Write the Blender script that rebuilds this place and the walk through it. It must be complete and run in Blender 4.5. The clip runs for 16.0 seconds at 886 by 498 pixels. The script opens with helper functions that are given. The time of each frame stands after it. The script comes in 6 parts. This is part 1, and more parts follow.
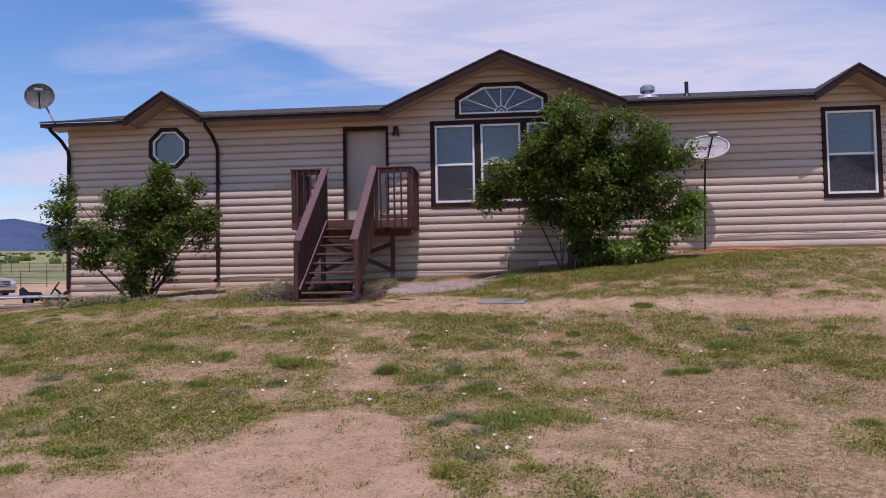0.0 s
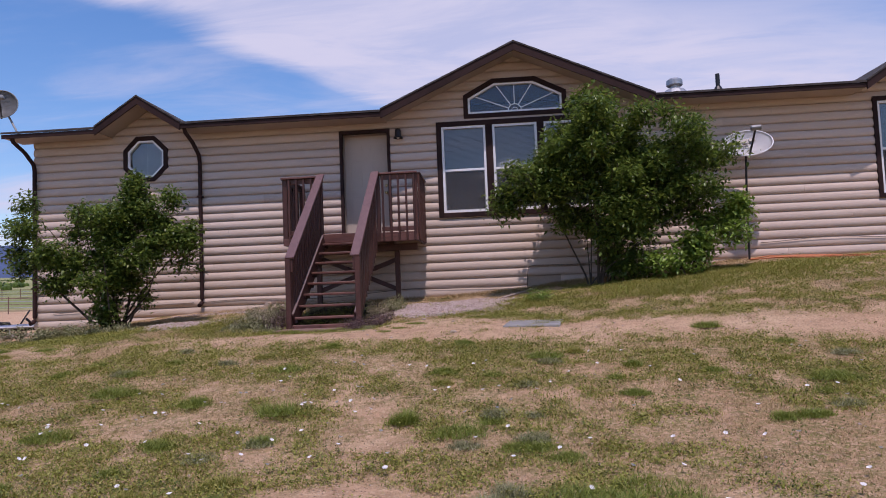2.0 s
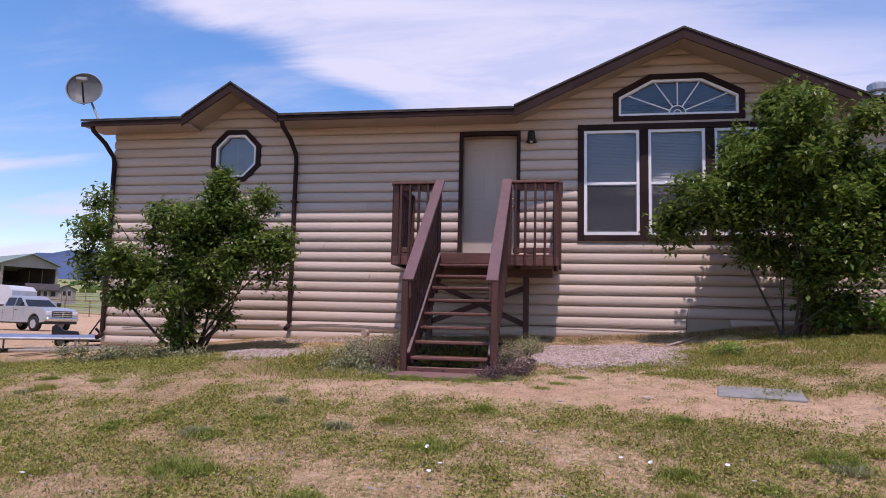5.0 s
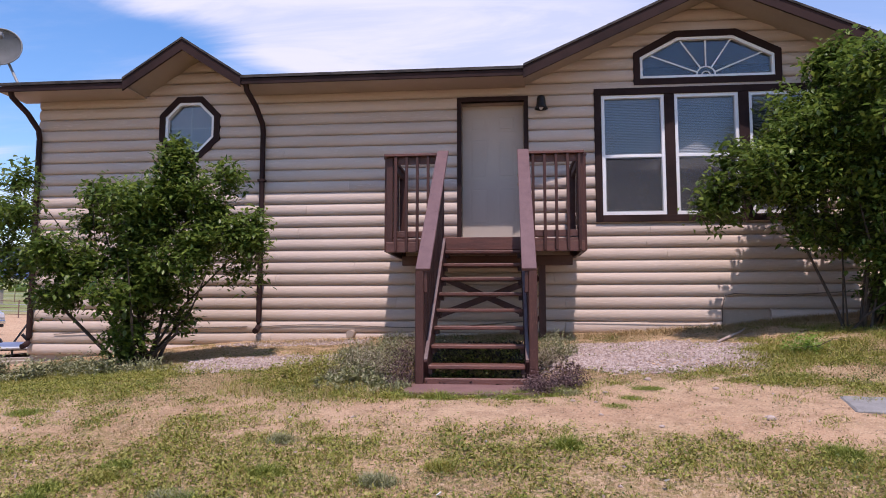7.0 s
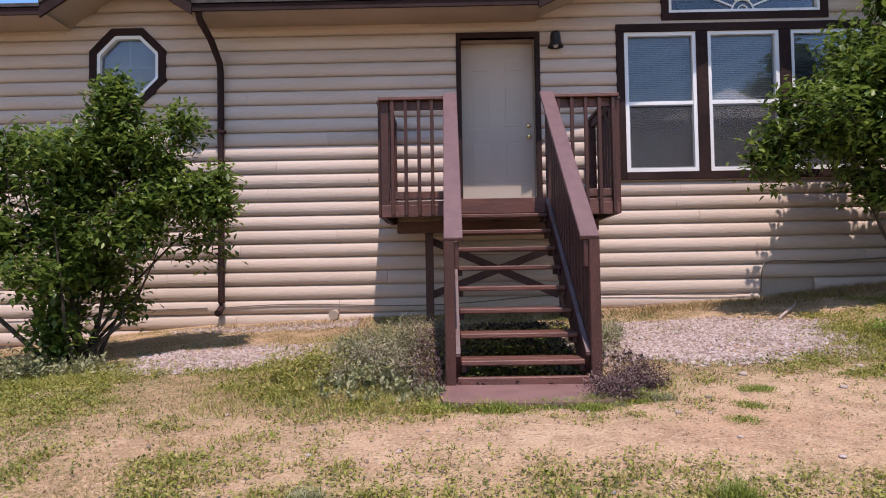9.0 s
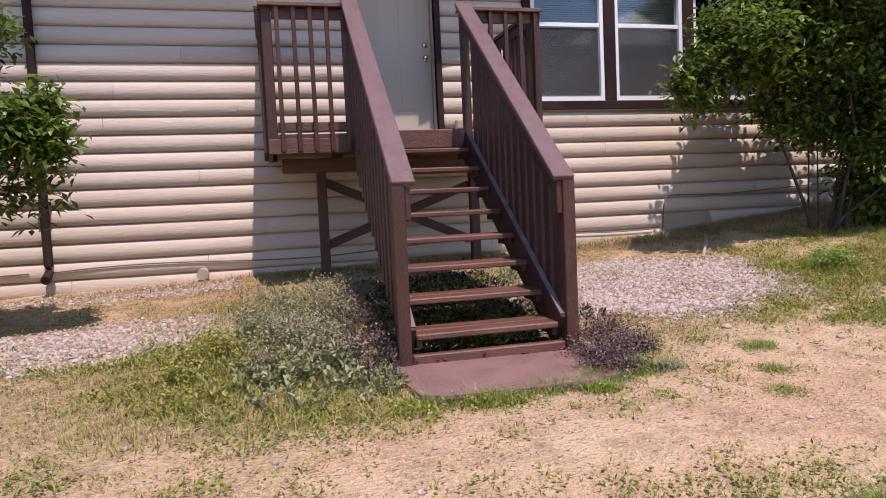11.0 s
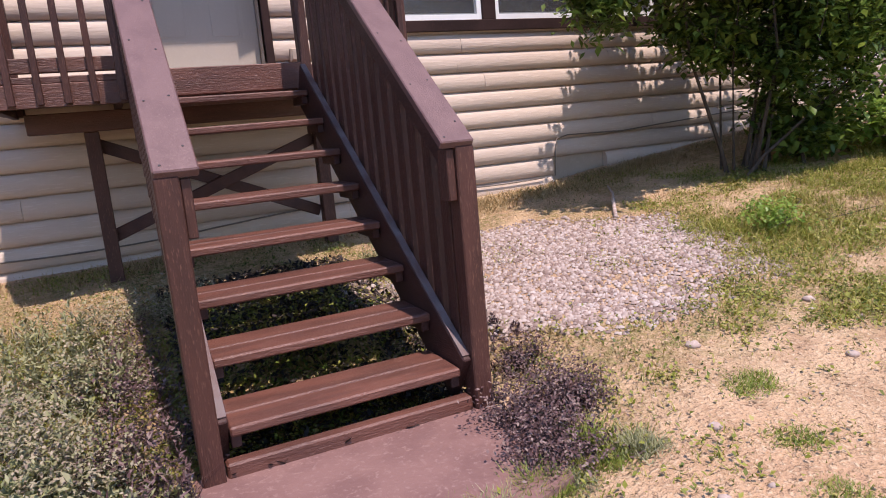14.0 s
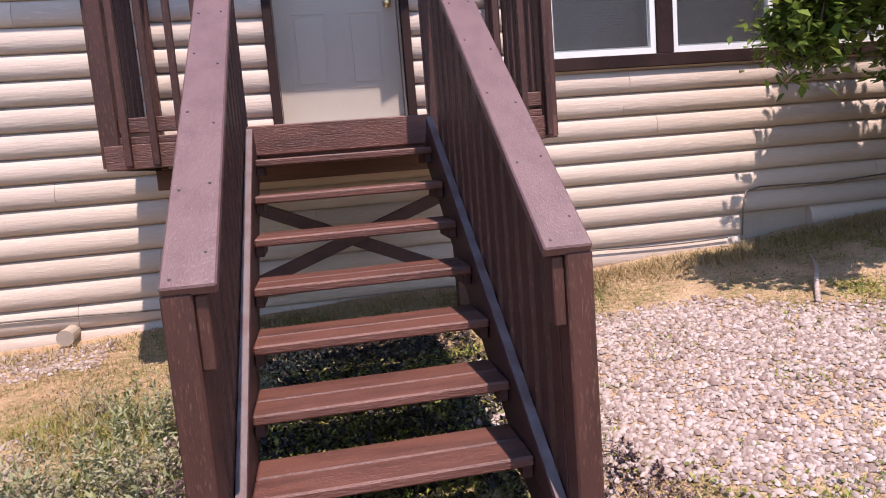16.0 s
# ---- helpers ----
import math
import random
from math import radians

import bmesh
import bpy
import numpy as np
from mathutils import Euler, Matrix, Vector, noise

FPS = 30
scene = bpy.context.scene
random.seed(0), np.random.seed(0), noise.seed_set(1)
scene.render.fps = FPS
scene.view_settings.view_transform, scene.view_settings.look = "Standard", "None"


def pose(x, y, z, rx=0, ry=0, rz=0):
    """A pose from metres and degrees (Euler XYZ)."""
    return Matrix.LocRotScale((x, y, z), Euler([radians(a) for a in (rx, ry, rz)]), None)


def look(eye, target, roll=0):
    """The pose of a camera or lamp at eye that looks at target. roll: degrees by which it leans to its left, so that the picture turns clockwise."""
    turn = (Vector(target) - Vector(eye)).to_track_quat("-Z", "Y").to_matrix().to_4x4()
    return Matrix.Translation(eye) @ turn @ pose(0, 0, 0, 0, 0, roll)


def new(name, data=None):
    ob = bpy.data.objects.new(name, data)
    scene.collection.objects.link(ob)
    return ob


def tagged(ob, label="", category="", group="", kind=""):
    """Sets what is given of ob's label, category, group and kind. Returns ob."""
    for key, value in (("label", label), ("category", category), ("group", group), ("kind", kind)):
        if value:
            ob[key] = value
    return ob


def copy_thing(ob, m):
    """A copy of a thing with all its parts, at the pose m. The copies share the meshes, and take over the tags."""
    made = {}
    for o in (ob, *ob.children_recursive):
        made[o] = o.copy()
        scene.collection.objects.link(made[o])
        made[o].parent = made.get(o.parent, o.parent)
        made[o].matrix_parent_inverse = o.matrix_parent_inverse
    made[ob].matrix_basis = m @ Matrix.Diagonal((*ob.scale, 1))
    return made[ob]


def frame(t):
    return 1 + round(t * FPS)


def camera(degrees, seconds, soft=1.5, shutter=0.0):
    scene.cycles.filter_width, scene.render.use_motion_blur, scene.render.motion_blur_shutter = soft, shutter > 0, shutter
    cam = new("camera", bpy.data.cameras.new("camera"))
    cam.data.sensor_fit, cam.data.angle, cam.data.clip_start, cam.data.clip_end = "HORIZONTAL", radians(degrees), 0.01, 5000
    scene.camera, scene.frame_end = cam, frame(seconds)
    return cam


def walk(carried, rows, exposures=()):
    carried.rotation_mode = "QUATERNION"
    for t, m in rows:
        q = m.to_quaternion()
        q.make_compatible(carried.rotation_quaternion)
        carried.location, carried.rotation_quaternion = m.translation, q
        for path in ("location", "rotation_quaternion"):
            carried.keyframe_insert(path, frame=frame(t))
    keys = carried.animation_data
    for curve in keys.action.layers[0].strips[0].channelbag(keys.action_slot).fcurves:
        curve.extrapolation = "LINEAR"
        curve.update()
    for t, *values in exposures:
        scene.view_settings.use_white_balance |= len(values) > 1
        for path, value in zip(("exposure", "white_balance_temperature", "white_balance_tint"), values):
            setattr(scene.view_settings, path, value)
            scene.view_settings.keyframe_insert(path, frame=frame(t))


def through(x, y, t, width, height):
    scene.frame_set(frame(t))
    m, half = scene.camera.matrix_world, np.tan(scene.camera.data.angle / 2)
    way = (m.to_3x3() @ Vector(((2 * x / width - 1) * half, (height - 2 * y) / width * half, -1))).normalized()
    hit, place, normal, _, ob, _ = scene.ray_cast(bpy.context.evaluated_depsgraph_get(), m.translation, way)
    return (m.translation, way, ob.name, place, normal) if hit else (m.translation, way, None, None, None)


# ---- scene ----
cam = camera(66.1, 16.0, soft=1.0)
PATH = [
    (0, (2.923, -15.054, 0.379), (2.761, -13.062, 0.458), -1.0),
    (0.5, (2.821, -14.651, 0.383), (2.661, -12.662, 0.525), -2.1),
    (1, (2.813, -14.25, 0.375), (2.658, -12.259, 0.48), -1.3),
    (1.5, (2.698, -13.833, 0.403), (2.453, -11.853, 0.55), -1.8),
    (2, (2.522, -13.475, 0.413), (2.371, -11.485, 0.542), -2.3),
    (2.5, (2.386, -12.984, 0.404), (2.208, -10.998, 0.566), -0.3),
    (3, (2.154, -12.698, 0.456), (1.933, -10.718, 0.634), -0.8),
    (3.5, (1.874, -12.43, 0.531), (1.602, -10.453, 0.672), -1.9),
    (4, (1.692, -12.003, 0.541), (1.293, -10.052, 0.728), -2.2),
    (4.2, (1.618, -11.852, 0.553), (1.172, -9.914, 0.764), 0.2),
    (6.3, (0.492, -10.287, 0.582), (0.3, -8.305, 0.768), -0.8),
    (6.5, (0.411, -10.142, 0.573), (0.223, -8.157, 0.725), -1.3),
    (7, (0.204, -9.768, 0.644), (0.015, -7.785, 0.826), -0.0),
    (7.5, (-0.025, -9.456, 0.599), (-0.106, -7.463, 0.741), -1.0),
    (8, (-0.297, -9.174, 0.66), (-0.297, -7.176, 0.742), -1.9),
    (8.2, (-0.357, -8.992, 0.686), (-0.391, -6.995, 0.8), -0.9),
    (10.3, (-1.196, -7.623, 0.869), (-0.977, -5.635, 0.829), -1.1),
    (10.5, (-1.277, -7.518, 0.878), (-0.936, -5.548, 0.816), -2.5),
    (11, (-1.368, -7.226, 0.92), (-0.881, -5.291, 0.783), -2.6),
    (11.5, (-1.318, -6.894, 0.977), (-0.759, -4.979, 0.842), -2.8),
    (12, (-1.309, -6.597, 0.999), (-0.706, -4.703, 0.774), -3.6),
    (12.5, (-1.263, -6.355, 1.041), (-0.496, -4.541, 0.694), -4.7),
    (13, (-1.058, -6.106, 1.044), (-0.277, -4.312, 0.629), -2.4),
    (13.5, (-0.887, -5.906, 1.086), (-0.154, -4.086, 0.701), -3.6),
    (14, (-0.788, -5.649, 1.129), (0.047, -3.87, 0.76), -5.1),
    (14.5, (-0.658, -5.423, 1.175), (0.245, -3.683, 0.776), -5.4),
    (15, (-0.41, -5.311, 1.219), (0.092, -3.407, 0.869), -4.1),
    (15.5, (-0.328, -5.193, 1.255), (0.036, -3.246, 0.978), -3.6),
    (16, (-0.258, -5.098, 1.315), (0.084, -3.145, 1.054), -4.6),
]
walk(cam, [(t, look(eye, target, roll)) for t, eye, target, roll in PATH],
     exposures=[(0, -0.54, 6300, 32), (3.5, -0.42, 6300, 32), (7, -0.06, 6400, 28), (8, 0.0, 6500, 24), (10.5, 0.18, 6600, 24), (12.5, 0.18, 6600, 24), (14.5, 0.40, 6600, 25), (15.2, 0.49, 6600, 25), (16, 0.54, 6550, 25)])


# ---- light ----
SUN_EL, SUN_AZ = 68.0, 11.0          # degrees; azimuth from the front of the house, towards +x
scene.view_settings.exposure = 0.0
world = bpy.data.worlds.new("sky")
scene.world = world
world.use_nodes = True
wn, wl = world.node_tree.nodes, world.node_tree.links
wn.clear()


def wnode(kind, **settings):
    n = wn.new(kind)
    for key, value in settings.items():
        n.inputs[key].default_value = value
    return n


def wmath(op, a, b=None, c=None):
    n = wn.new("ShaderNodeMath")
    n.operation = op
    for k, v in enumerate((a, b, c)):
        if v is None:
            continue
        if isinstance(v, (int, float)):
            n.inputs[k].default_value = v
        else:
            wl.new(v, n.inputs[k])
    return n.outputs[0]


sky = wn.new("ShaderNodeTexSky")
sky.sky_type, sky.sun_disc = "NISHITA", False
sky.sun_elevation, sky.sun_rotation = radians(SUN_EL), radians(180 - SUN_AZ)
sky.altitude, sky.air_density, sky.dust_density, sky.ozone_density = 300, 1.35, 0.0, 5.0
coord = wn.new("ShaderNodeTexCoord")
split = wn.new("ShaderNodeSeparateXYZ")
wl.new(coord.outputs["Generated"], split.inputs[0])
# cirrus sheet: the sky's directions laid on a flat layer overhead
height = wmath("MAXIMUM", split.outputs[2], 0.03)
height = wmath("ADD", height, 0.12)
u, v = wmath("DIVIDE", split.outputs[0], height), wmath("DIVIDE", split.outputs[1], height)
flat = wn.new("ShaderNodeCombineXYZ")
wl.new(u, flat.inputs[0]), wl.new(v, flat.inputs[1])
turned = wnode("ShaderNodeMapping", Rotation=(0, 0, radians(-28)), Scale=(0.55, 1.5, 1), Location=(0.35, 0.1, 0))
wl.new(flat.outputs[0], turned.inputs[0])
big = wnode("ShaderNodeTexNoise", Scale=0.7, Detail=7.0, Roughness=0.55, Distortion=0.5)
fine = wnode("ShaderNodeTexNoise", Scale=2.6, Detail=8.0, Roughness=0.6, Distortion=0.6)
wl.new(turned.outputs[0], big.inputs["Vector"]), wl.new(turned.outputs[0], fine.inputs["Vector"])


def wdot(direction):
    n = wn.new("ShaderNodeVectorMath")
    n.operation = "DOT_PRODUCT"
    wl.new(coord.outputs["Generated"], n.inputs[0])
    n.inputs[1].default_value = direction
    return n.outputs["Value"]


def wstep(value, lo, hi):
    n = wn.new("ShaderNodeMapRange")
    n.interpolation_type = "SMOOTHSTEP"
    n.inputs["From Min"].default_value, n.inputs["From Max"].default_value = lo, hi
    wl.new(value, n.inputs["Value"])
    return n.outputs[0]


# one broad sheet of cirrus with a clear lower edge, a bank low in the west, thin wisps elsewhere
rough_edge = wmath("ADD", wmath("MULTIPLY_ADD", big.outputs[0], 0.10, -0.05), wmath("MULTIPLY_ADD", fine.outputs[0], 0.07, -0.035))
lower = wstep(wmath("ADD", wdot(Vector((-0.385, 0.847, 0.366)).cross(Vector((-0.141, 0.949, 0.281))).normalized() * -1), rough_edge), -0.030, 0.012)
upper = wstep(wmath("ADD", wdot(Vector((0.20, 0.906, 0.372)).cross(Vector((0.464, 0.839, 0.285))).normalized() * -1), wmath("MULTIPLY", rough_edge, 2.2)), -0.035, 0.07)
sheet = wmath("MULTIPLY", lower, wmath("MULTIPLY_ADD", upper, -0.75, 0.97))
sheet = wmath("MULTIPLY", sheet, wmath("MULTIPLY_ADD", wstep(fine.outputs[0], 0.36, 0.62), 0.30, 0.70))
bank = wmath("MULTIPLY", wstep(wmath("ADD", wmath("MULTIPLY", split.outputs[2], -1.0), wmath("MULTIPLY", rough_edge, 0.55)), -0.225, -0.195), wstep(big.outputs[0], 0.42, 0.60))
bank = wmath("MULTIPLY", bank, wstep(split.outputs[0], -0.28, -0.48))
wisp = wmath("MULTIPLY", wstep(wmath("ADD", wmath("MULTIPLY", big.outputs[0], 1.0), wmath("MULTIPLY", fine.outputs[0], 0.5)), 0.66, 1.0), 0.55)
cloud_cover = wmath("MAXIMUM", wmath("MAXIMUM", sheet, wmath("MULTIPLY", bank, 0.85)), wisp)
white = wn.new("ShaderNodeRGB")
white.outputs[0].default_value = (8.1, 8.7, 9.9, 1)
rich = wnode("ShaderNodeHueSaturation", Saturation=1.20, Value=1.75)
wl.new(sky.outputs[0], rich.inputs["Color"])
blend = wn.new("ShaderNodeMixRGB")
wl.new(cloud_cover, blend.inputs[0]), wl.new(rich.outputs[0], blend.inputs[1]), wl.new(white.outputs[0], blend.inputs[2])
glow = wnode("ShaderNodeBackground", Strength=0.108)
wl.new(blend.outputs[0], glow.inputs[0])
wl.new(glow.outputs[0], wn.new("ShaderNodeOutputWorld").inputs[0])

sun = new("sun", bpy.data.lights.new("sun", "SUN"))
sun.data.energy, sun.data.angle, sun.data.color = 4.9, radians(0.53), (1.0, 0.925, 0.825)
_e, _a = radians(SUN_EL), radians(SUN_AZ)
sun_from = Vector((math.sin(_a) * math.cos(_e), -math.cos(_a) * math.cos(_e), math.sin(_e)))
sun.matrix_world = look(sun_from * 40, (0, 0, 0))

# ---- materials ----


def mat(name, base, rough=0.7, second=None, third=None, scale=3.0, fine_scale=40.0, stretch=(1, 1, 1), bump=0.15, bump_at=0.01,
        metal=0.0, spread=0.12, piece=0.0, specular=0.4, edges=(0.42, 0.62), third_edges=(0.55, 0.7), coords="Object"):
    """A painted, stained or natural surface: base colour with a second tone in large patches, a third in fine specks, and relief."""
    m = bpy.data.materials.new(name)
    m.use_nodes = True
    nt = m.node_tree
    bsdf = nt.nodes["Principled BSDF"]
    tc = nt.nodes.new("ShaderNodeTexCoord")
    info = nt.nodes.new("ShaderNodeObjectInfo")
    shift = nt.nodes.new("ShaderNodeVectorMath")
    shift.operation = "MULTIPLY_ADD"
    nt.links.new(info.outputs["Random"], shift.inputs[0])
    shift.inputs[1].default_value = (7.3, 5.1, 3.7)
    if coords == "Object":
        nt.links.new(tc.outputs["Object"], shift.inputs[2])
    else:
        geo = nt.nodes.new("ShaderNodeNewGeometry")
        shift.inputs[1].default_value = (0, 0, 0)
        nt.links.new(geo.outputs["Position"], shift.inputs[2])
    mp = nt.nodes.new("ShaderNodeMapping")
    mp.inputs["Scale"].default_value = stretch
    nt.links.new(shift.outputs[0], mp.inputs[0])

    def noise_at(sc, detail):
        n = nt.nodes.new("ShaderNodeTexNoise")
        n.inputs["Scale"].default_value, n.inputs["Detail"].default_value, n.inputs["Roughness"].default_value = sc, detail, 0.6
        nt.links.new(mp.outputs[0], n.inputs["Vector"])
        return n.outputs[0]

    def ramp(value, lo, hi):
        r = nt.nodes.new("ShaderNodeMapRange")
        r.inputs["From Min"].default_value, r.inputs["From Max"].default_value = lo, hi
        nt.links.new(value, r.inputs["Value"])
        return r.outputs[0]

    def mixed(f, a, b):
        x = nt.nodes.new("ShaderNodeMixRGB")
        nt.links.new(f, x.inputs[0])
        for k, c in ((1, a), (2, b)):
            if isinstance(c, tuple):
                x.inputs[k].default_value = (*c, 1)
            else:
                nt.links.new(c, x.inputs[k])
        return x.outputs[0]

    large, small = noise_at(scale, 5), noise_at(fine_scale, 4)
    second = second or tuple(c * (1 - 2 * spread) for c in base)
    colour = mixed(ramp(large, *edges), base, second)
    third = third or tuple(min(1, c * (1 + spread)) for c in base)
    colour = mixed(ramp(small, *third_edges), colour, third)
    if piece:
        hsv = nt.nodes.new("ShaderNodeHueSaturation")
        nt.links.new(colour, hsv.inputs["Color"])
        nt.links.new(ramp(info.outputs["Random"], -0.5 / piece, 0.5 / piece), hsv.inputs["Value"])
        lift = nt.nodes.new("ShaderNodeMath")
        lift.operation = "MULTIPLY_ADD"
        nt.links.new(info.outputs["Random"], lift.inputs[0])
        lift.inputs[1].default_value, lift.inputs[2].default_value = 2 * piece, 1 - piece
        nt.links.new(lift.outputs[0], hsv.inputs["Value"])
        colour = hsv.outputs[0]
    nt.links.new(colour, bsdf.inputs["Base Color"])
    rr = nt.nodes.new("ShaderNodeMath")
    rr.operation = "MULTIPLY_ADD"
    nt.links.new(small, rr.inputs[0])
    rr.inputs[1].default_value, rr.inputs[2].default_value = 0.25, rough - 0.12
    nt.links.new(rr.outputs[0], bsdf.inputs["Roughness"])
    bsdf.inputs["Metallic"].default_value = metal
    bsdf.inputs["Specular IOR Level"].default_value = specular
    if bump:
        both = nt.nodes.new("ShaderNodeMath")
        both.operation = "MULTIPLY_ADD"
        nt.links.new(large, both.inputs[0])
        both.inputs[1].default_value = 0.5
        nt.links.new(small, both.inputs[2])
        b = nt.nodes.new("ShaderNodeBump")
        b.inputs["Strength"].default_value, b.inputs["Distance"].default_value = bump, bump_at
        nt.links.new(both.outputs[0], b.inputs["Height"])
        nt.links.new(b.outputs[0], bsdf.inputs["Normal"])
    return m


LOG = mat("log_paint", (0.53, 0.425, 0.35), 0.62, second=(0.47, 0.375, 0.305), third=(0.57, 0.47, 0.395), scale=1.2, fine_scale=22,
          stretch=(0.35, 3, 3), bump=0.35, bump_at=0.012, piece=0.05, specular=0.3)
TAN = mat("tan_paint", (0.40, 0.32, 0.255), 0.6, scale=1.5, fine_scale=30, spread=0.05, bump=0.1, specular=0.3)
DOOR = mat("door_paint", (0.43, 0.36, 0.295), 0.5, scale=1.0, fine_scale=60, spread=0.03, bump=0.05)
TRIM = mat("brown_trim", (0.036, 0.019, 0.017), 0.75, specular=0.15, scale=2, fine_scale=60, spread=0.2, bump=0.2, piece=0.1)
STAIN = mat("redwood_stain", (0.062, 0.026, 0.022), 0.5, second=(0.045, 0.019, 0.017), third=(0.095, 0.044, 0.036), scale=2.2, fine_scale=26,
            stretch=(6, 1, 6), bump=0.5, bump_at=0.006, piece=0.14, specular=0.3)
# lighter copy of the stain: the caps' sunlit tone is in the colour
CAPM = mat("sunlit_redwood", (0.135, 0.072, 0.066), 0.42, second=(0.11, 0.056, 0.052), third=(0.17, 0.098, 0.088), scale=2.2, fine_scale=26,
           stretch=(6, 1, 6), bump=0.35, bump_at=0.005, piece=0.06, specular=0.5)
STAIN_UP = mat("redwood_stain_upright", (0.072, 0.029, 0.022), 0.5, second=(0.055, 0.023, 0.018), third=(0.13, 0.060, 0.044), scale=2.2, fine_scale=26,
               stretch=(6, 6, 1), bump=0.5, bump_at=0.006, piece=0.18, specular=0.3)
STAIN_X = mat("redwood_tread", (0.135, 0.052, 0.036), 0.45, second=(0.085, 0.033, 0.024), third=(0.22, 0.115, 0.085), scale=2.2, fine_scale=26,
              stretch=(1, 7, 6), bump=0.6, bump_at=0.008, piece=0.12, specular=0.5, third_edges=(0.6, 0.75))
WORN = mat("worn_edge", (0.15, 0.112, 0.108), 0.6, second=(0.13, 0.075, 0.068), scale=3, fine_scale=30, stretch=(6, 1, 6), bump=0.4)
SLAB = mat("painted_slab", (0.21, 0.115, 0.10), 0.6, second=(0.17, 0.09, 0.08), third=(0.26, 0.16, 0.14), scale=4, fine_scale=60, bump=0.3, coords="World")
SHINGLE = mat("shingle", (0.06, 0.052, 0.048), 0.9, scale=6, fine_scale=80, spread=0.3, bump=0.5)
VINYL = mat("white_vinyl", (0.80, 0.80, 0.79), 0.35, scale=2, fine_scale=40, spread=0.03, bump=0.0)
SCREEN = mat("insect_screen", (0.10, 0.10, 0.105), 0.7, scale=3, fine_scale=300, spread=0.1, bump=0.0)
MESH = bpy.data.materials.new("screen_mesh")
MESH.use_nodes = True
_mt = MESH.node_tree
_mx, _tp = _mt.nodes.new("ShaderNodeMixShader"), _mt.nodes.new("ShaderNodeBsdfTransparent")
_mt.nodes["Principled BSDF"].inputs["Base Color"].default_value = (0.055, 0.056, 0.06, 1)
_mt.nodes["Principled BSDF"].inputs["Roughness"].default_value = 0.8
_mx.inputs[0].default_value = 0.5
_mt.links.new(_tp.outputs[0], _mx.inputs[1]), _mt.links.new(_mt.nodes["Principled BSDF"].outputs[0], _mx.inputs[2])
_mt.links.new(_mx.outputs[0], _mt.nodes["Material Output"].inputs[0])
BLIND = mat("blind", (0.62, 0.61, 0.62), 0.6, scale=2, fine_scale=50, spread=0.05, bump=0.0)
INSIDE = mat("inside_wall", (0.35, 0.33, 0.31), 0.8, scale=2, fine_scale=30, spread=0.05, bump=0.0)
BRASS = mat("brass", (0.72, 0.55, 0.28), 0.25, metal=1.0, scale=5, fine_scale=60, bump=0.0)
BLACK = mat("black_metal", (0.02, 0.018, 0.018), 0.4, scale=5, fine_scale=60, bump=0.05)
GREY = mat("dish_grey", (0.22, 0.23, 0.23), 0.5, scale=5, fine_scale=60, spread=0.06, bump=0.05)
DISHW = mat("dish_white", (0.72, 0.72, 0.72), 0.45, scale=4, fine_scale=60, spread=0.04, bump=0.0)
GALV = mat("galvanised", (0.45, 0.46, 0.47), 0.42, metal=0.7, scale=5, fine_scale=50, spread=0.1, bump=0.05)
CONC = mat("concrete", (0.25, 0.24, 0.225), 0.85, scale=5, fine_scale=60, spread=0.12, bump=0.3)
BARK = mat("bark", (0.075, 0.055, 0.04), 0.85, scale=8, fine_scale=60, spread=0.25, bump=0.6, stretch=(4, 4, 1))
HOSE = mat("orange_hose", (0.50, 0.16, 0.06), 0.5, scale=5, fine_scale=50, bump=0.0)
CABLE = mat("cable", (0.16, 0.13, 0.11), 0.6, scale=5, fine_scale=50, bump=0.0)
STONE = mat("river_gravel", (0.40, 0.31, 0.26), 0.8, second=(0.30, 0.22, 0.19), third=(0.46, 0.38, 0.33), scale=9, fine_scale=30, bump=0.1, coords="World",
            edges=(0.35, 0.6), third_edges=(0.5, 0.65))


def leaf_material(name, tones, gloss=0.42, through=0.35):
    """Leaves: a tone for each island, with light coming through."""
    m = bpy.data.materials.new(name)
    m.use_nodes = True
    nt = m.node_tree
    bsdf = nt.nodes["Principled BSDF"]
    geo = nt.nodes.new("ShaderNodeNewGeometry")
    ramp = nt.nodes.new("ShaderNodeValToRGB")
    ramp.color_ramp.elements[0].color, ramp.color_ramp.elements[1].color = (*tones[0], 1), (*tones[-1], 1)
    for k, c in enumerate(tones[1:-1]):
        ramp.color_ramp.elements.new((k + 1) / (len(tones) - 1)).color = (*c, 1)
    nt.links.new(geo.outputs["Random Per Island"], ramp.inputs[0])
    nt.links.new(ramp.outputs[0], bsdf.inputs["Base Color"])
    bsdf.inputs["Roughness"].default_value = gloss
    bsdf.inputs["Specular IOR Level"].default_value = 0.4
    tr = nt.nodes.new("ShaderNodeBsdfTranslucent")
    nt.links.new(ramp.outputs[0], tr.inputs[0])
    mx = nt.nodes.new("ShaderNodeMixShader")
    mx.inputs[0].default_value = through
    nt.links.new(bsdf.outputs[0], mx.inputs[1]), nt.links.new(tr.outputs[0], mx.inputs[2])
    nt.links.new(mx.outputs[0], nt.nodes["Material Output"].inputs[0])
    return m


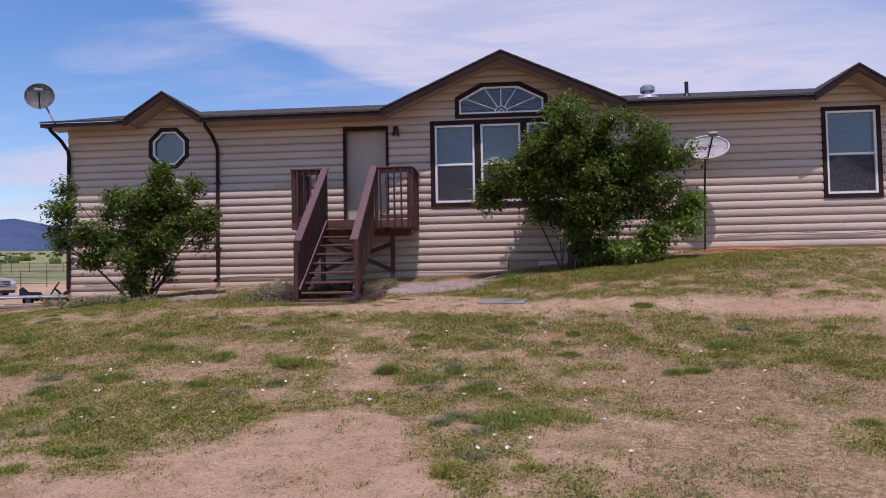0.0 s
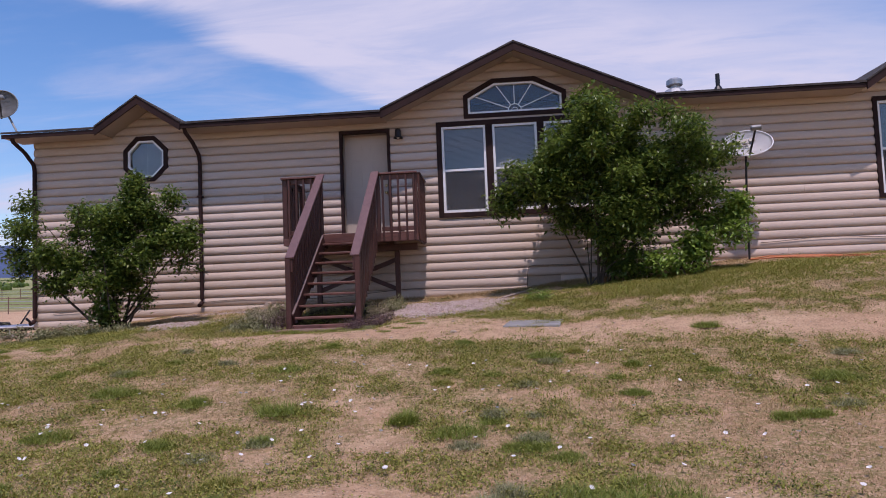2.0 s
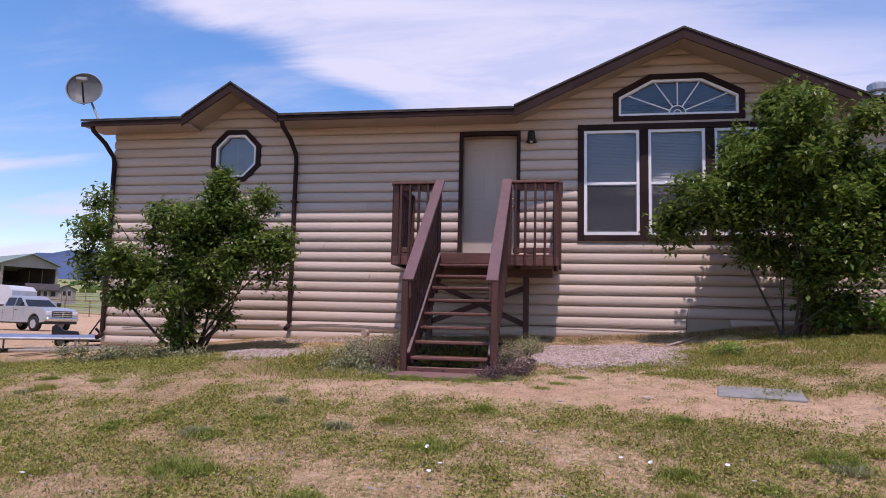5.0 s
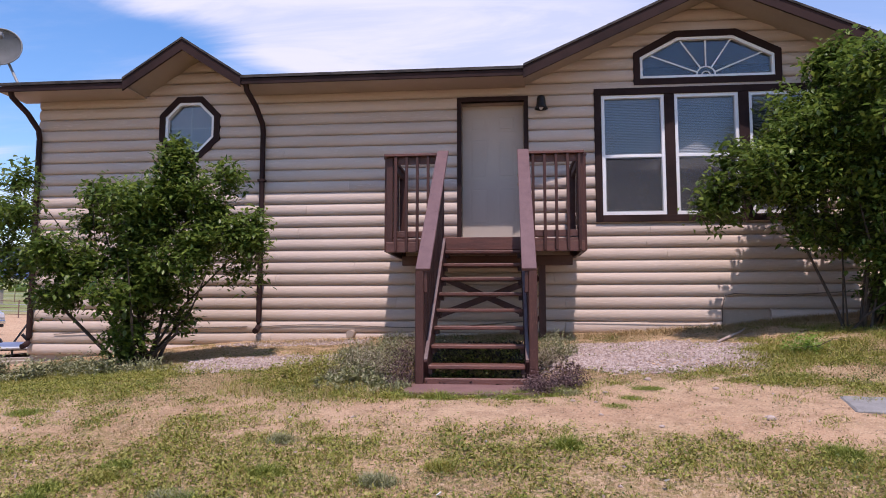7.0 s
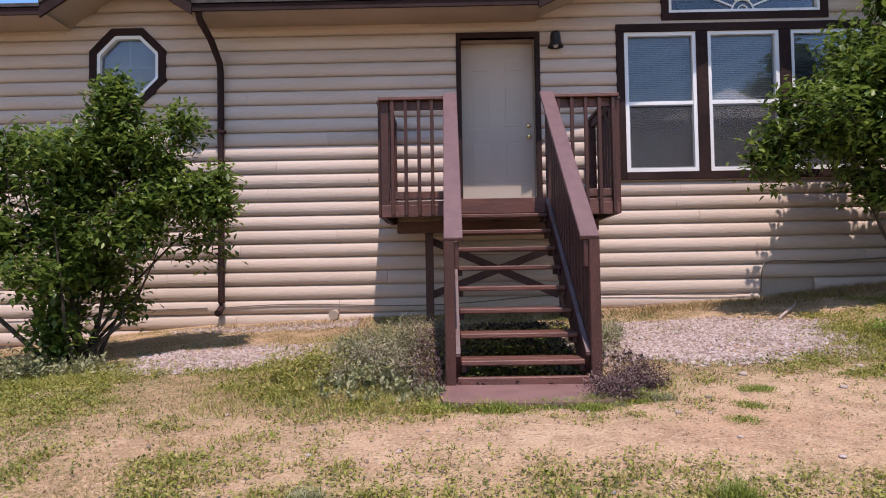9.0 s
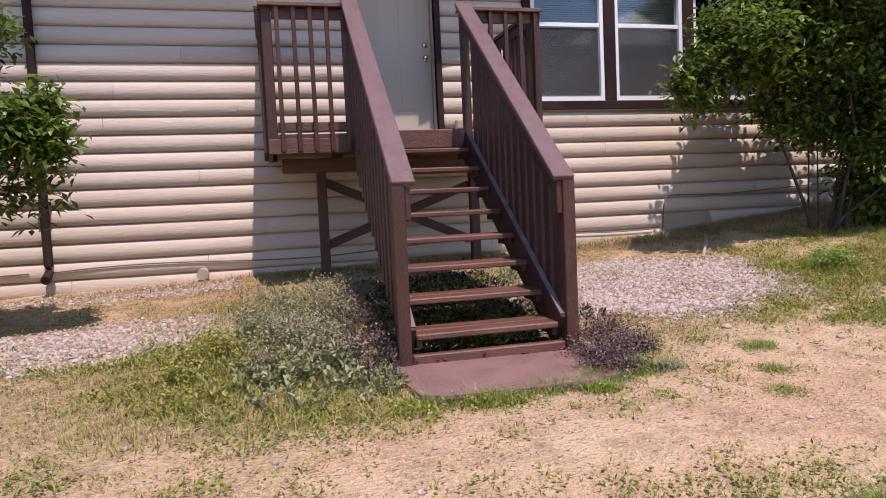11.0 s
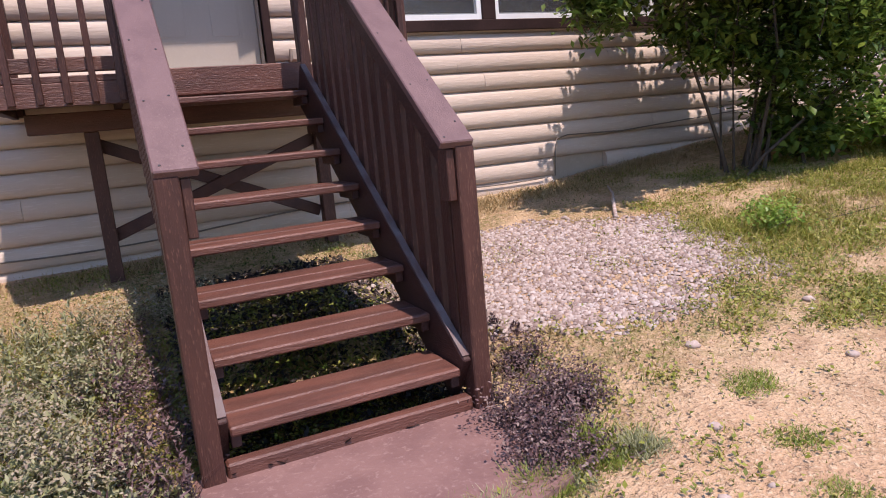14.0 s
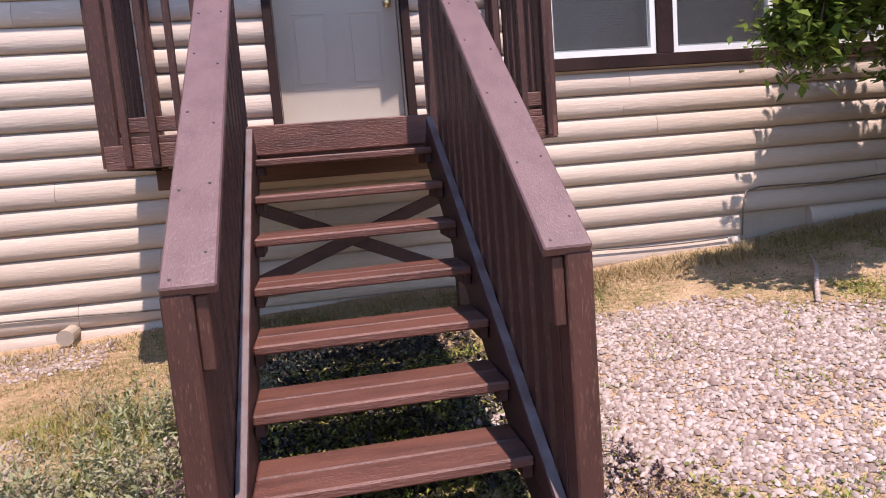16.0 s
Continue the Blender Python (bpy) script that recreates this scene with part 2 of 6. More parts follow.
LEAF = leaf_material("lilac_leaf", [(0.048, 0.09, 0.016), (0.09, 0.145, 0.026), (0.14, 0.205, 0.038), (0.225, 0.295, 0.055)], 0.36, 0.45)
LEAF_BRIGHT = leaf_material("young_leaf", [(0.12, 0.21, 0.03), (0.18, 0.28, 0.04), (0.25, 0.34, 0.07)])
WEED = leaf_material("weed_leaf", [(0.12, 0.13, 0.06), (0.20, 0.19, 0.09), (0.30, 0.27, 0.17), (0.40, 0.33, 0.23), (0.22, 0.16, 0.12)], 0.7, 0.2)
SAGE = leaf_material("silver_weed", [(0.14, 0.15, 0.06), (0.23, 0.235, 0.115), (0.35, 0.335, 0.20), (0.21, 0.22, 0.065)], 0.7, 0.2)
DRYW = leaf_material("dry_purple_weed", [(0.035, 0.017, 0.017), (0.075, 0.036, 0.036), (0.13, 0.075, 0.075), (0.26, 0.19, 0.165)], 0.8, 0.1)
GRASS = leaf_material("lawn_grass", [(0.14, 0.165, 0.02), (0.225, 0.24, 0.032), (0.32, 0.29, 0.065), (0.42, 0.325, 0.12)], 0.6, 0.3)
STRAW = leaf_material("dry_grass", [(0.23, 0.15, 0.07), (0.38, 0.265, 0.13), (0.50, 0.375, 0.20), (0.20, 0.155, 0.06)], 0.7, 0.2)
PETAL = leaf_material("white_petal", [(0.80, 0.78, 0.76), (0.75, 0.73, 0.72)], 0.6, 0.2)

GLASS = bpy.data.materials.new("window_glass")
GLASS.use_nodes = True
_n, _l = GLASS.node_tree.nodes, GLASS.node_tree.links
_f, _g, _t, _m = _n.new("ShaderNodeFresnel"), _n.new("ShaderNodeBsdfGlossy"), _n.new("ShaderNodeBsdfTransparent"), _n.new("ShaderNodeMixShader")
_f.inputs[0].default_value, _g.inputs["Roughness"].default_value = 1.7, 0.015
_t.inputs[0].default_value = (0.75, 0.78, 0.80, 1)
_l.new(_f.outputs[0], _m.inputs[0]), _l.new(_t.outputs[0], _m.inputs[1]), _l.new(_g.outputs[0], _m.inputs[2])
_l.new(_m.outputs[0], _n["Material Output"].inputs[0])

# ---- building helpers ----


def link_mesh(name, bm, material, smooth=False):
    me = bpy.data.meshes.new(name)
    bm.normal_update()
    bm.to_mesh(me)
    bm.free()
    me.materials.append(material)
    if smooth:
        me.shade_smooth()
    return new(name, me)


def part(name, bm, material, parent=None, label="", smooth=False):
    ob = link_mesh(name, bm, material, smooth)
    if parent is not None:
        ob.parent = parent
    if label:
        ob["label"] = label
    return ob


def share(name, source, parent, m):
    """Another object on the same mesh."""
    ob = new(name, source.data)
    ob.parent = parent
    ob.matrix_basis = m
    return ob


def empty(name, label, category, group="", kind="", at=(0, 0, 0)):
    ob = new(name)
    ob.location = at
    return tagged(ob, label, category, group, kind)


def add_box(bm, lo, hi, bevel=0.0, m=None):
    vs = [bm.verts.new((x, y, z)) for x in (lo[0], hi[0]) for y in (lo[1], hi[1]) for z in (lo[2], hi[2])]
    fs = [bm.faces.new([vs[i] for i in q]) for q in ((0, 1, 3, 2), (4, 6, 7, 5), (0, 4, 5, 1), (2, 3, 7, 6), (0, 2, 6, 4), (1, 5, 7, 3))]
    if bevel:
        made = bmesh.ops.bevel(bm, geom=list({e for f in fs for e in f.edges}), offset=bevel, segments=1, affect="EDGES")
        vs = list({v for f in made["faces"] for v in f.verts} | {v for v in vs if v.is_valid})
    if m is not None:
        bmesh.ops.transform(bm, matrix=m, verts=vs)
    return bm


def box(lo, hi, bevel=0.0, m=None):
    return add_box(bmesh.new(), lo, hi, bevel, m)


def beam(a, b, width, depth, bevel=0.005, up=(0, 0, 1)):
    """A board from a to b: width across, depth along up."""
    a, b = Vector(a), Vector(b)
    d = (b - a).normalized()
    side = d.cross(Vector(up)).normalized()
    top = side.cross(d)
    m = Matrix((side, d, top)).transposed().to_4x4()
    m.translation = a
    return box((-width / 2, 0, -depth / 2), (width / 2, (b - a).length, depth / 2), bevel, m)


def add_tube(bm, points, radii, sides=8, closed=True):
    """A tapering tube through points."""
    rings = []
    n = len(points)
    for k, p in enumerate(points):
        p = Vector(p)
        d = (Vector(points[min(k + 1, n - 1)]) - Vector(points[max(k - 1, 0)])).normalized()
        a = d.orthogonal().normalized() if abs(d.z) > 0.95 else d.cross(Vector((0, 0, 1))).normalized()
        if abs(d.z) > 0.95:
            a = (Vector((1, 0, 0)) - d * d.x).normalized()
        b = d.cross(a)
        r = radii[k] if isinstance(radii, (list, tuple)) else radii
        rings.append([bm.verts.new(p + r * (math.cos(t) * a + math.sin(t) * b)) for t in (2 * math.pi * i / sides for i in range(sides))])
    for r0, r1 in zip(rings, rings[1:]):
        for i in range(sides):
            bm.faces.new((r0[i], r0[(i + 1) % sides], r1[(i + 1) % sides], r1[i]))
    if closed:
        bm.faces.new(rings[0][::-1]), bm.faces.new(rings[-1])
    return bm


def tube(points, radii, sides=8):
    return add_tube(bmesh.new(), points, radii, sides)


def lathe(profile, sides=20, m=None):
    """A turned body about z from (radius, z) pairs."""
    bm = bmesh.new()
    rings = [[bm.verts.new((r * math.cos(t), r * math.sin(t), z)) for t in (2 * math.pi * i / sides for i in range(sides))] for r, z in profile]
    for r0, r1 in zip(rings, rings[1:]):
        for i in range(sides):
            bm.faces.new((r0[i], r0[(i + 1) % sides], r1[(i + 1) % sides], r1[i]))
    bm.faces.new(rings[0][::-1]), bm.faces.new(rings[-1])
    if m is not None:
        bm.transform(m)
    return bm


def prism(outline, y0, y1):
    """An outline in x, z, thickened from y0 to y1."""
    bm = bmesh.new()
    a = [bm.verts.new((x, y0, z)) for x, z in outline]
    b = [bm.verts.new((x, y1, z)) for x, z in outline]
    bm.faces.new(a), bm.faces.new(b[::-1])
    for i in range(len(a)):
        j = (i + 1) % len(a)
        bm.faces.new((a[j], a[i], b[i], b[j]))
    bmesh.ops.recalc_face_normals(bm, faces=bm.faces)
    return bm


def ring(outer, inner, y0, y1):
    """A frame between two outlines of as many corners, from y0 to y1."""
    bm = bmesh.new()
    loops = [[bm.verts.new((x, y, z)) for x, z in o] for y in (y0, y1) for o in (outer, inner)]
    n = len(outer)
    for i in range(n):
        j = (i + 1) % n
        o0, i0, o1, i1 = loops
        bm.faces.new((o0[i], o0[j], i0[j], i0[i])), bm.faces.new((o1[j], o1[i], i1[i], i1[j]))
        bm.faces.new((o0[j], o0[i], o1[i], o1[j])), bm.faces.new((i0[i], i0[j], i1[j], i1[i]))
    bmesh.ops.recalc_face_normals(bm, faces=bm.faces)
    return bm


def lerp_table(table, x):
    xs, ys = zip(*table)
    return float(np.interp(x, xs, ys))


# ---- ground ----
ALONG = [(-60, -1.9), (-30, -1.55), (-15, -1.12), (-11, -0.95), (-9, -0.80), (-8, -0.66), (-7, -0.47), (-6, -0.28), (-5, -0.11), (-4, -0.03),
         (-3, 0.05), (-1.85, 0.16), (0, 0.33), (6, 0.5), (12, 0.5), (60, 0.5)]
ACROSS = [(-60, -1.05), (-20, -0.85), (-10, -0.62), (-7, -0.47), (-5, -0.24), (-3.5, -0.12), (0, 0.0), (1.5, 0.02), (3.2, 0.12), (5, 0.33), (7.5, 0.55), (12, 0.5), (40, 0.6)]
NEAR_WALL = [(-9, 0.15), (-6, 0.2), (-4, 0.55), (-2.5, 1.0), (30, 1.0)]


def ground_z(x, y):
    """The height of the ground: a slope that climbs to the house, yard and plain beyond."""
    z = lerp_table(ALONG, y) + lerp_table(ACROSS, x) * lerp_table(NEAR_WALL, y)
    d = math.hypot(x, y)
    far = min(max((d - 18) / 25, 0), 1)
    plain = -0.65 + 0.044 * max(d - 45, 0) - 0.0027 * max(d - 95, 0)
    if y < 0 and abs(x) < -y * 1.2:
        plain = min(plain, -1.2)
    z = z * (1 - far) + plain * far
    hollow = min(max((1.25 - math.hypot((x + 0.1) / 0.95, (y + 3.45) / 0.85)) / 0.35, 0), 1)
    z += (min(z, -0.065) - z) * hollow
    if d < 40:
        z += 0.018 * noise.noise((x * 0.9, y * 0.9, 0.3)) + 0.010 * noise.noise((x * 3.1, y * 3.1, 1.7))
    return z


def ground_mesh():
    """One sheet, fine by the path and coarse out to the horizon."""
    def axis(lo, hi, step):
        a = list(np.arange(lo, hi + step / 2, step))
        out, d = [], step
        while d < 4200:
            d *= 1.22
            out.append(d)
        left, right, p = [], [], 0.0
        for d in out:
            p += d
            left.append(lo - p), right.append(hi + p)
        return left[::-1] + a + right
    xs = [x for x in axis(-10.0, 13.0, 0.16) if abs(x) < 4600]
    ys = [y for y in axis(-17.0, 1.0, 0.16) if abs(y) < 4600]
    verts = [(x, y, ground_z(x, y)) for y in ys for x in xs]
    w = len(xs)
    faces = [(j * w + i, j * w + i + 1, (j + 1) * w + i + 1, (j + 1) * w + i) for j in range(len(ys) - 1) for i in range(w - 1)]
    me = bpy.data.meshes.new("ground")
    me.from_pydata(verts, [], faces)
    me.shade_smooth()
    return me


def ground_material():
    m = bpy.data.materials.new("dry_ground")
    m.use_nodes = True
    nt = m.node_tree
    L = nt.links.new
    bsdf = nt.nodes["Principled BSDF"]
    geo = nt.nodes.new("ShaderNodeNewGeometry")

    def noise_at(sc, detail=5, rough=0.6):
        n = nt.nodes.new("ShaderNodeTexNoise")
        n.inputs["Scale"].default_value, n.inputs["Detail"].default_value, n.inputs["Roughness"].default_value = sc, detail, rough
        L(geo.outputs["Position"], n.inputs["Vector"])
        return n.outputs[0]

    def ramp(v, lo, hi, a=0.0, b=1.0):
        r = nt.nodes.new("ShaderNodeMapRange")
        for key, x in (("From Min", lo), ("From Max", hi), ("To Min", a), ("To Max", b)):
            r.inputs[key].default_value = x
        L(v, r.inputs["Value"])
        return r.outputs[0]

    def mixed(f, a, b):
        x = nt.nodes.new("ShaderNodeMixRGB")
        L(f, x.inputs[0])
        for k, c in ((1, a), (2, b)):
            if isinstance(c, tuple):
                x.inputs[k].default_value = (*c, 1)
            else:
                L(c, x.inputs[k])
        return x.outputs[0]

    soil = mixed(ramp(noise_at(0.7), 0.35, 0.65), (0.51, 0.315, 0.19), (0.58, 0.40, 0.25))
    soil = mixed(ramp(noise_at(5), 0.45, 0.7), soil, (0.38, 0.235, 0.14))
    grain = noise_at(55, 3)
    soil = mixed(ramp(grain, 0.52, 0.72), soil, (0.65, 0.49, 0.33))
    soil = mixed(ramp(noise_at(34, 5, 0.7), 0.57, 0.66), soil, (0.17, 0.11, 0.07))
    # thatch and moss where the lawn grows
    att = nt.nodes.new("ShaderNodeAttribute")
    att.attribute_name = "thatch"
    thatch = mixed(ramp(noise_at(6), 0.4, 0.6), (0.36, 0.255, 0.125), (0.17, 0.16, 0.05))
    gate = nt.nodes.new("ShaderNodeMath")
    gate.operation = "MULTIPLY"
    L(att.outputs["Fac"], gate.inputs[0])
    L(ramp(noise_at(21, 6, 0.75), 0.42, 0.56), gate.inputs[1])
    soil = mixed(gate.outputs[0], soil, thatch)
    # beyond the yard the plain is under grass
    dist = nt.nodes.new("ShaderNodeVectorMath")
    dist.operation = "LENGTH"
    L(geo.outputs["Position"], dist.inputs[0])
    plain = mixed(ramp(noise_at(0.02), 0.4, 0.6), (0.20, 0.23, 0.09), (0.30, 0.28, 0.13))
    plain = mixed(ramp(noise_at(0.15), 0.55, 0.65), plain, (0.10, 0.14, 0.05))
    patch = nt.nodes.new("ShaderNodeMath")
    patch.operation = "MULTIPLY_ADD"
    L(noise_at(0.05), patch.inputs[0])
    patch.inputs[1].default_value = 50
    L(dist.outputs["Value"], patch.inputs[2])
    both = mixed(ramp(patch.outputs[0], 88, 96), soil, plain)
    L(both, bsdf.inputs["Base Color"])
    bsdf.inputs["Roughness"].default_value = 0.95
    bsdf.inputs["Specular IOR Level"].default_value = 0.15
    add = nt.nodes.new("ShaderNodeMath")
    add.operation = "MULTIPLY_ADD"
    L(noise_at(12, 6), add.inputs[0])
    add.inputs[1].default_value = 1.2
    L(grain, add.inputs[2])
    b = nt.nodes.new("ShaderNodeBump")
    b.inputs["Strength"].default_value, b.inputs["Distance"].default_value = 0.9, 0.04
    L(add.outputs[0], b.inputs["Height"])
    L(b.outputs[0], bsdf.inputs["Normal"])
    return m


ground = new("ground", ground_mesh())
ground.data.materials.append(ground_material())
tagged(ground, "dry sandy slope with thin lawn patches rising to the house", "ground", kind="structure")


# ---- house: shell ----
X0, X1, EAVE, BACK = -7.03, 13.2, 3.92, 8.2
GABLES = [(-4.45, 0.87, 0.56), (3.05, 2.60, 1.155), (10.34, 0.87, 0.56)]     # ridge x, half width, rise
OVER = -0.60                                                                # front edge of the eaves
DOOR_X, DOOR_Z = 0.455, (1.62, 3.69)
SASH = [(1.56, 2.44), (2.58, 3.46), (3.60, 4.48)]
SASH_Z = (2.00, 3.73)


def octagon(cx, cz, r):
    return [(cx + r / math.cos(math.pi / 8) * math.cos(a), cz + r / math.cos(math.pi / 8) * math.sin(a)) for a in (math.pi / 8 + k * math.pi / 4 for k in range(8))]


def rect(x0, x1, z0, z1):
    return [(x0, z0), (x1, z0), (x1, z1), (x0, z1)]


def arch(grow):
    g = grow
    return [(2.12 - g, 3.965 - g), (3.975 + g, 3.965 - g), (3.975 + g, 4.275 + 0.7 * g), (3.42 + 0.45 * g, 4.555 + g), (2.65 - 0.45 * g, 4.555 + g), (2.12 - g, 4.275 + 0.7 * g)]


OCT = (-4.59, 3.425)
RWIN = (9.92, 10.96, 1.97, 3.755)
HOLES = [rect(-DOOR_X, DOOR_X, *DOOR_Z), rect(SASH[0][0] - 0.01, SASH[-1][1] + 0.01, *SASH_Z), arch(0.02), octagon(*OCT, 0.40), rect(*RWIN)]


def span(poly, z):
    """Where a level line crosses a convex outline."""
    xs = []
    for (xa, za), (xb, zb) in zip(poly, poly[1:] + poly[:1]):
        if za == zb:
            if abs(z - za) < 1e-6:
                xs += [xa, xb]
        elif min(za, zb) - 1e-6 <= z <= max(za, zb) + 1e-6:
            xs.append(xa + (z - za) / (zb - za) * (xb - xa))
    return (min(xs), max(xs)) if xs else None


def wall_pieces(z0, z1):
    """The stretches of front wall between two heights, each as (left x at z0, left x at z1, right x at z0, right x at z1)."""
    mid = (z0 + z1) / 2
    if mid <= EAVE:
        ranges = [(X0, X0, X1, X1)]
    else:
        ranges = []
        for cx, half, rise in GABLES:
            w = [half * max(0.0, 1 - (z - EAVE) / rise) for z in (z0, z1)]
            if w[0] > 0.05:
                ranges.append((cx - w[0], cx - w[1], cx + w[0], cx + w[1]))
    for poly in HOLES:
        zs = [z for _, z in poly]
        if min(zs) < mid < max(zs):
            (l0, r0), (l1, r1) = span(poly, z0), span(poly, z1)
            cut = []
            for a0, a1, b0, b1 in ranges:
                if a0 < (l0 + r0) / 2 < b0:
                    cut += [(a0, a1, l0, l1), (r0, r1, b0, b1)]
                else:
                    cut.append((a0, a1, b0, b1))
            ranges = cut
    return [q for q in ranges if q[2] - q[0] > 0.01]


def breaks(z0, z1):
    zs = {z0, z1, EAVE} | {round(z, 4) for poly in HOLES for _, z in poly} | {EAVE + r for _, _, r in GABLES}
    return sorted(z for z in zs if z0 <= z <= z1)


def board(quad, z0, z1, rows):
    """A piece whose ends follow the openings; rows of (share of the height, y)."""
    bm = bmesh.new()
    a0, a1, b0, b1 = quad
    left, right = [], []
    for t, y in rows:
        z = z0 + t * (z1 - z0)
        left.append(bm.verts.new((a0 + t * (a1 - a0), y, z)))
        right.append(bm.verts.new((b0 + t * (b1 - b0), y, z)))
    n = len(rows)
    for i in range(n):
        j = (i + 1) % n
        bm.faces.new((left[i], right[i], right[j], left[j]))
    bm.faces.new(left), bm.faces.new(right[::-1])
    bmesh.ops.recalc_face_normals(bm, faces=bm.faces)
    return bm


wall_front = bmesh.new()
_zs = breaks(-0.6, EAVE + 1.155)
for za, zb in zip(_zs, _zs[1:]):
    for q in wall_pieces(za, zb):
        tmp = bpy.data.meshes.new("tmp")
        piece = board(q, za, zb, [(0, 0.03), (1, 0.03), (1, 0.15), (0, 0.15)])
        piece.to_mesh(tmp)
        piece.free()
        wall_front.from_mesh(tmp)
        bpy.data.meshes.remove(tmp)
wall_front = tagged(part("wall_front", wall_front, TAN), "tan log-sided front wall of the house", "wall", kind="structure")

for name, lo, hi in (("wall_left", (X0, 0.151, -0.8), (X0 + 0.15, BACK, EAVE)), ("wall_right", (X1 - 0.15, 0.151, -0.4), (X1, BACK, EAVE)),
                     ("wall_back", (X0 + 0.151, BACK - 0.15, -0.4), (X1 - 0.151, BACK, EAVE))):
    tagged(part(name, box(lo, hi), TAN), "tan painted outer wall of the house", "wall", kind="structure")
tagged(part("floor", box((X0 + 0.16, 0.16, 1.45), (X1 - 0.16, BACK - 0.16, 1.6)), INSIDE), "plain floor inside the house", "floor", kind="structure")
tagged(part("ceiling", box((X0 + 0.16, 0.16, 3.9), (X1 - 0.16, BACK - 0.16, 3.96)), INSIDE), "plain ceiling inside the house", "ceiling", kind="structure")
tagged(part("partition", box((X0 + 0.16, 3.2, 1.61), (X1 - 0.16, 3.3, 3.89)), INSIDE), "plain inside wall behind the windows", "wall", kind="structure")

# ---- house: roof ----
SLOPE = 0.28
RIDGE_Y = BACK / 2
roof = empty("roof", "low dark-shingled roof with three front gables and brown fascia", "roof", kind="structure", at=(0, 0, EAVE))
_to_roof = Matrix.Translation((0, 0, -EAVE))


def roof_part(name, bm, material, label=""):
    bm.transform(_to_roof)
    return part(name, bm, material, roof, label)


def slab_between(a, b, c, d, thick):
    """A sloping slab with top corners a b c d."""
    bm = bmesh.new()
    top = [bm.verts.new(p) for p in (a, b, c, d)]
    low = [bm.verts.new(Vector(p) - Vector((0, 0, thick))) for p in (a, b, c, d)]
    bm.faces.new(top), bm.faces.new(low[::-1])
    for i in range(4):
        j = (i + 1) % 4
        bm.faces.new((top[j], top[i], low[i], low[j]))
    bmesh.ops.recalc_face_normals(bm, faces=bm.faces)
    return bm


RX0, RX1 = X0 - 0.28, X1 + 0.28
TOP = EAVE + 0.08
ridge_z = TOP + SLOPE * (RIDGE_Y - OVER)
# front slope in bays between the gables
edges_x = [RX0]
for cx, half, rise in GABLES:
    edges_x += [cx - half + 0.02, cx + half - 0.02]
edges_x.append(RX1)
for k in range(0, len(edges_x), 2):
    a, b = edges_x[k], edges_x[k + 1]
    roof_part("roof_slope", slab_between((a, OVER - 0.045, TOP), (b, OVER - 0.045, TOP), (b, 0.3, TOP + SLOPE * (0.3 - OVER)), (a, 0.3, TOP + SLOPE * (0.3 - OVER)), 0.04), SHINGLE)
    roof_part("fascia", box((a, OVER - 0.025, EAVE - 0.05), (b, OVER, TOP - 0.045), 0.004), TRIM, "dark brown fascia board")
    roof_part("soffit", box((a, OVER + 0.001, EAVE - 0.03), (b, 0.02, EAVE - 0.012)), TAN, "tan soffit")
roof_part("roof_slope", slab_between((RX0, 0.3, TOP + SLOPE * (0.3 - OVER)), (RX1, 0.3, TOP + SLOPE * (0.3 - OVER)), (RX1, RIDGE_Y, ridge_z), (RX0, RIDGE_Y, ridge_z), 0.04), SHINGLE)
roof_part("roof_slope", slab_between((RX0, RIDGE_Y, ridge_z), (RX1, RIDGE_Y, ridge_z), (RX1, BACK - OVER, TOP), (RX0, BACK - OVER, TOP), 0.04), SHINGLE)
for x in (X0 + 0.02, X1 - 0.14):
    roof_part("gable_end", slab_between((x, -0.0, TOP), (x + 0.12, -0.0, TOP), (x + 0.12, RIDGE_Y, ridge_z - 0.05), (x, RIDGE_Y, ridge_z - 0.05), 0.5), TAN)
    roof_part("gable_end", slab_between((x, RIDGE_Y, ridge_z - 0.05), (x + 0.12, RIDGE_Y, ridge_z - 0.05), (x + 0.12, BACK, TOP), (x, BACK, TOP), 0.5), TAN)
for cx, half, rise in GABLES:
    zt = EAVE + 0.05 + rise
    yb = OVER + rise / SLOPE + 0.4
    for s in (-1, 1):
        foot = (cx + s * (half + 0.012), OVER - 0.02, EAVE + 0.035)
        a, b = Vector(foot), Vector((cx, OVER - 0.02, zt))
        c, d = Vector((cx, yb, zt)), Vector((foot[0], OVER + 0.6, foot[2]))
        order = (a, b, c, d) if s < 0 else (b, a, d, c)
        # shingles reach past the rake board
        proud = [p + Vector((0, -0.05 if p is a or p is b else 0, 0.062)) for p in order]
        roof_part("roof_slope", slab_between(*proud, 0.032), SHINGLE)
        e = (b - a).normalized()
        inner = [p + (e * 0.02 if p is a or p is d else Vector()) + Vector((0, 0.03, -0.03)) for p in order]
        roof_part("soffit", slab_between(*inner, 0.016), TAN)
        face = [p + Vector((0, dy, 0.028)) for p, dy in ((a, -0.035), (b, -0.035), (b, -0.002), (a, -0.002))]
        roof_part("rake_board", slab_between(*face, 0.155), TRIM, "dark brown rake board")

# ---- house: openings ----
Y_TRIM = (-0.060, 0.03)


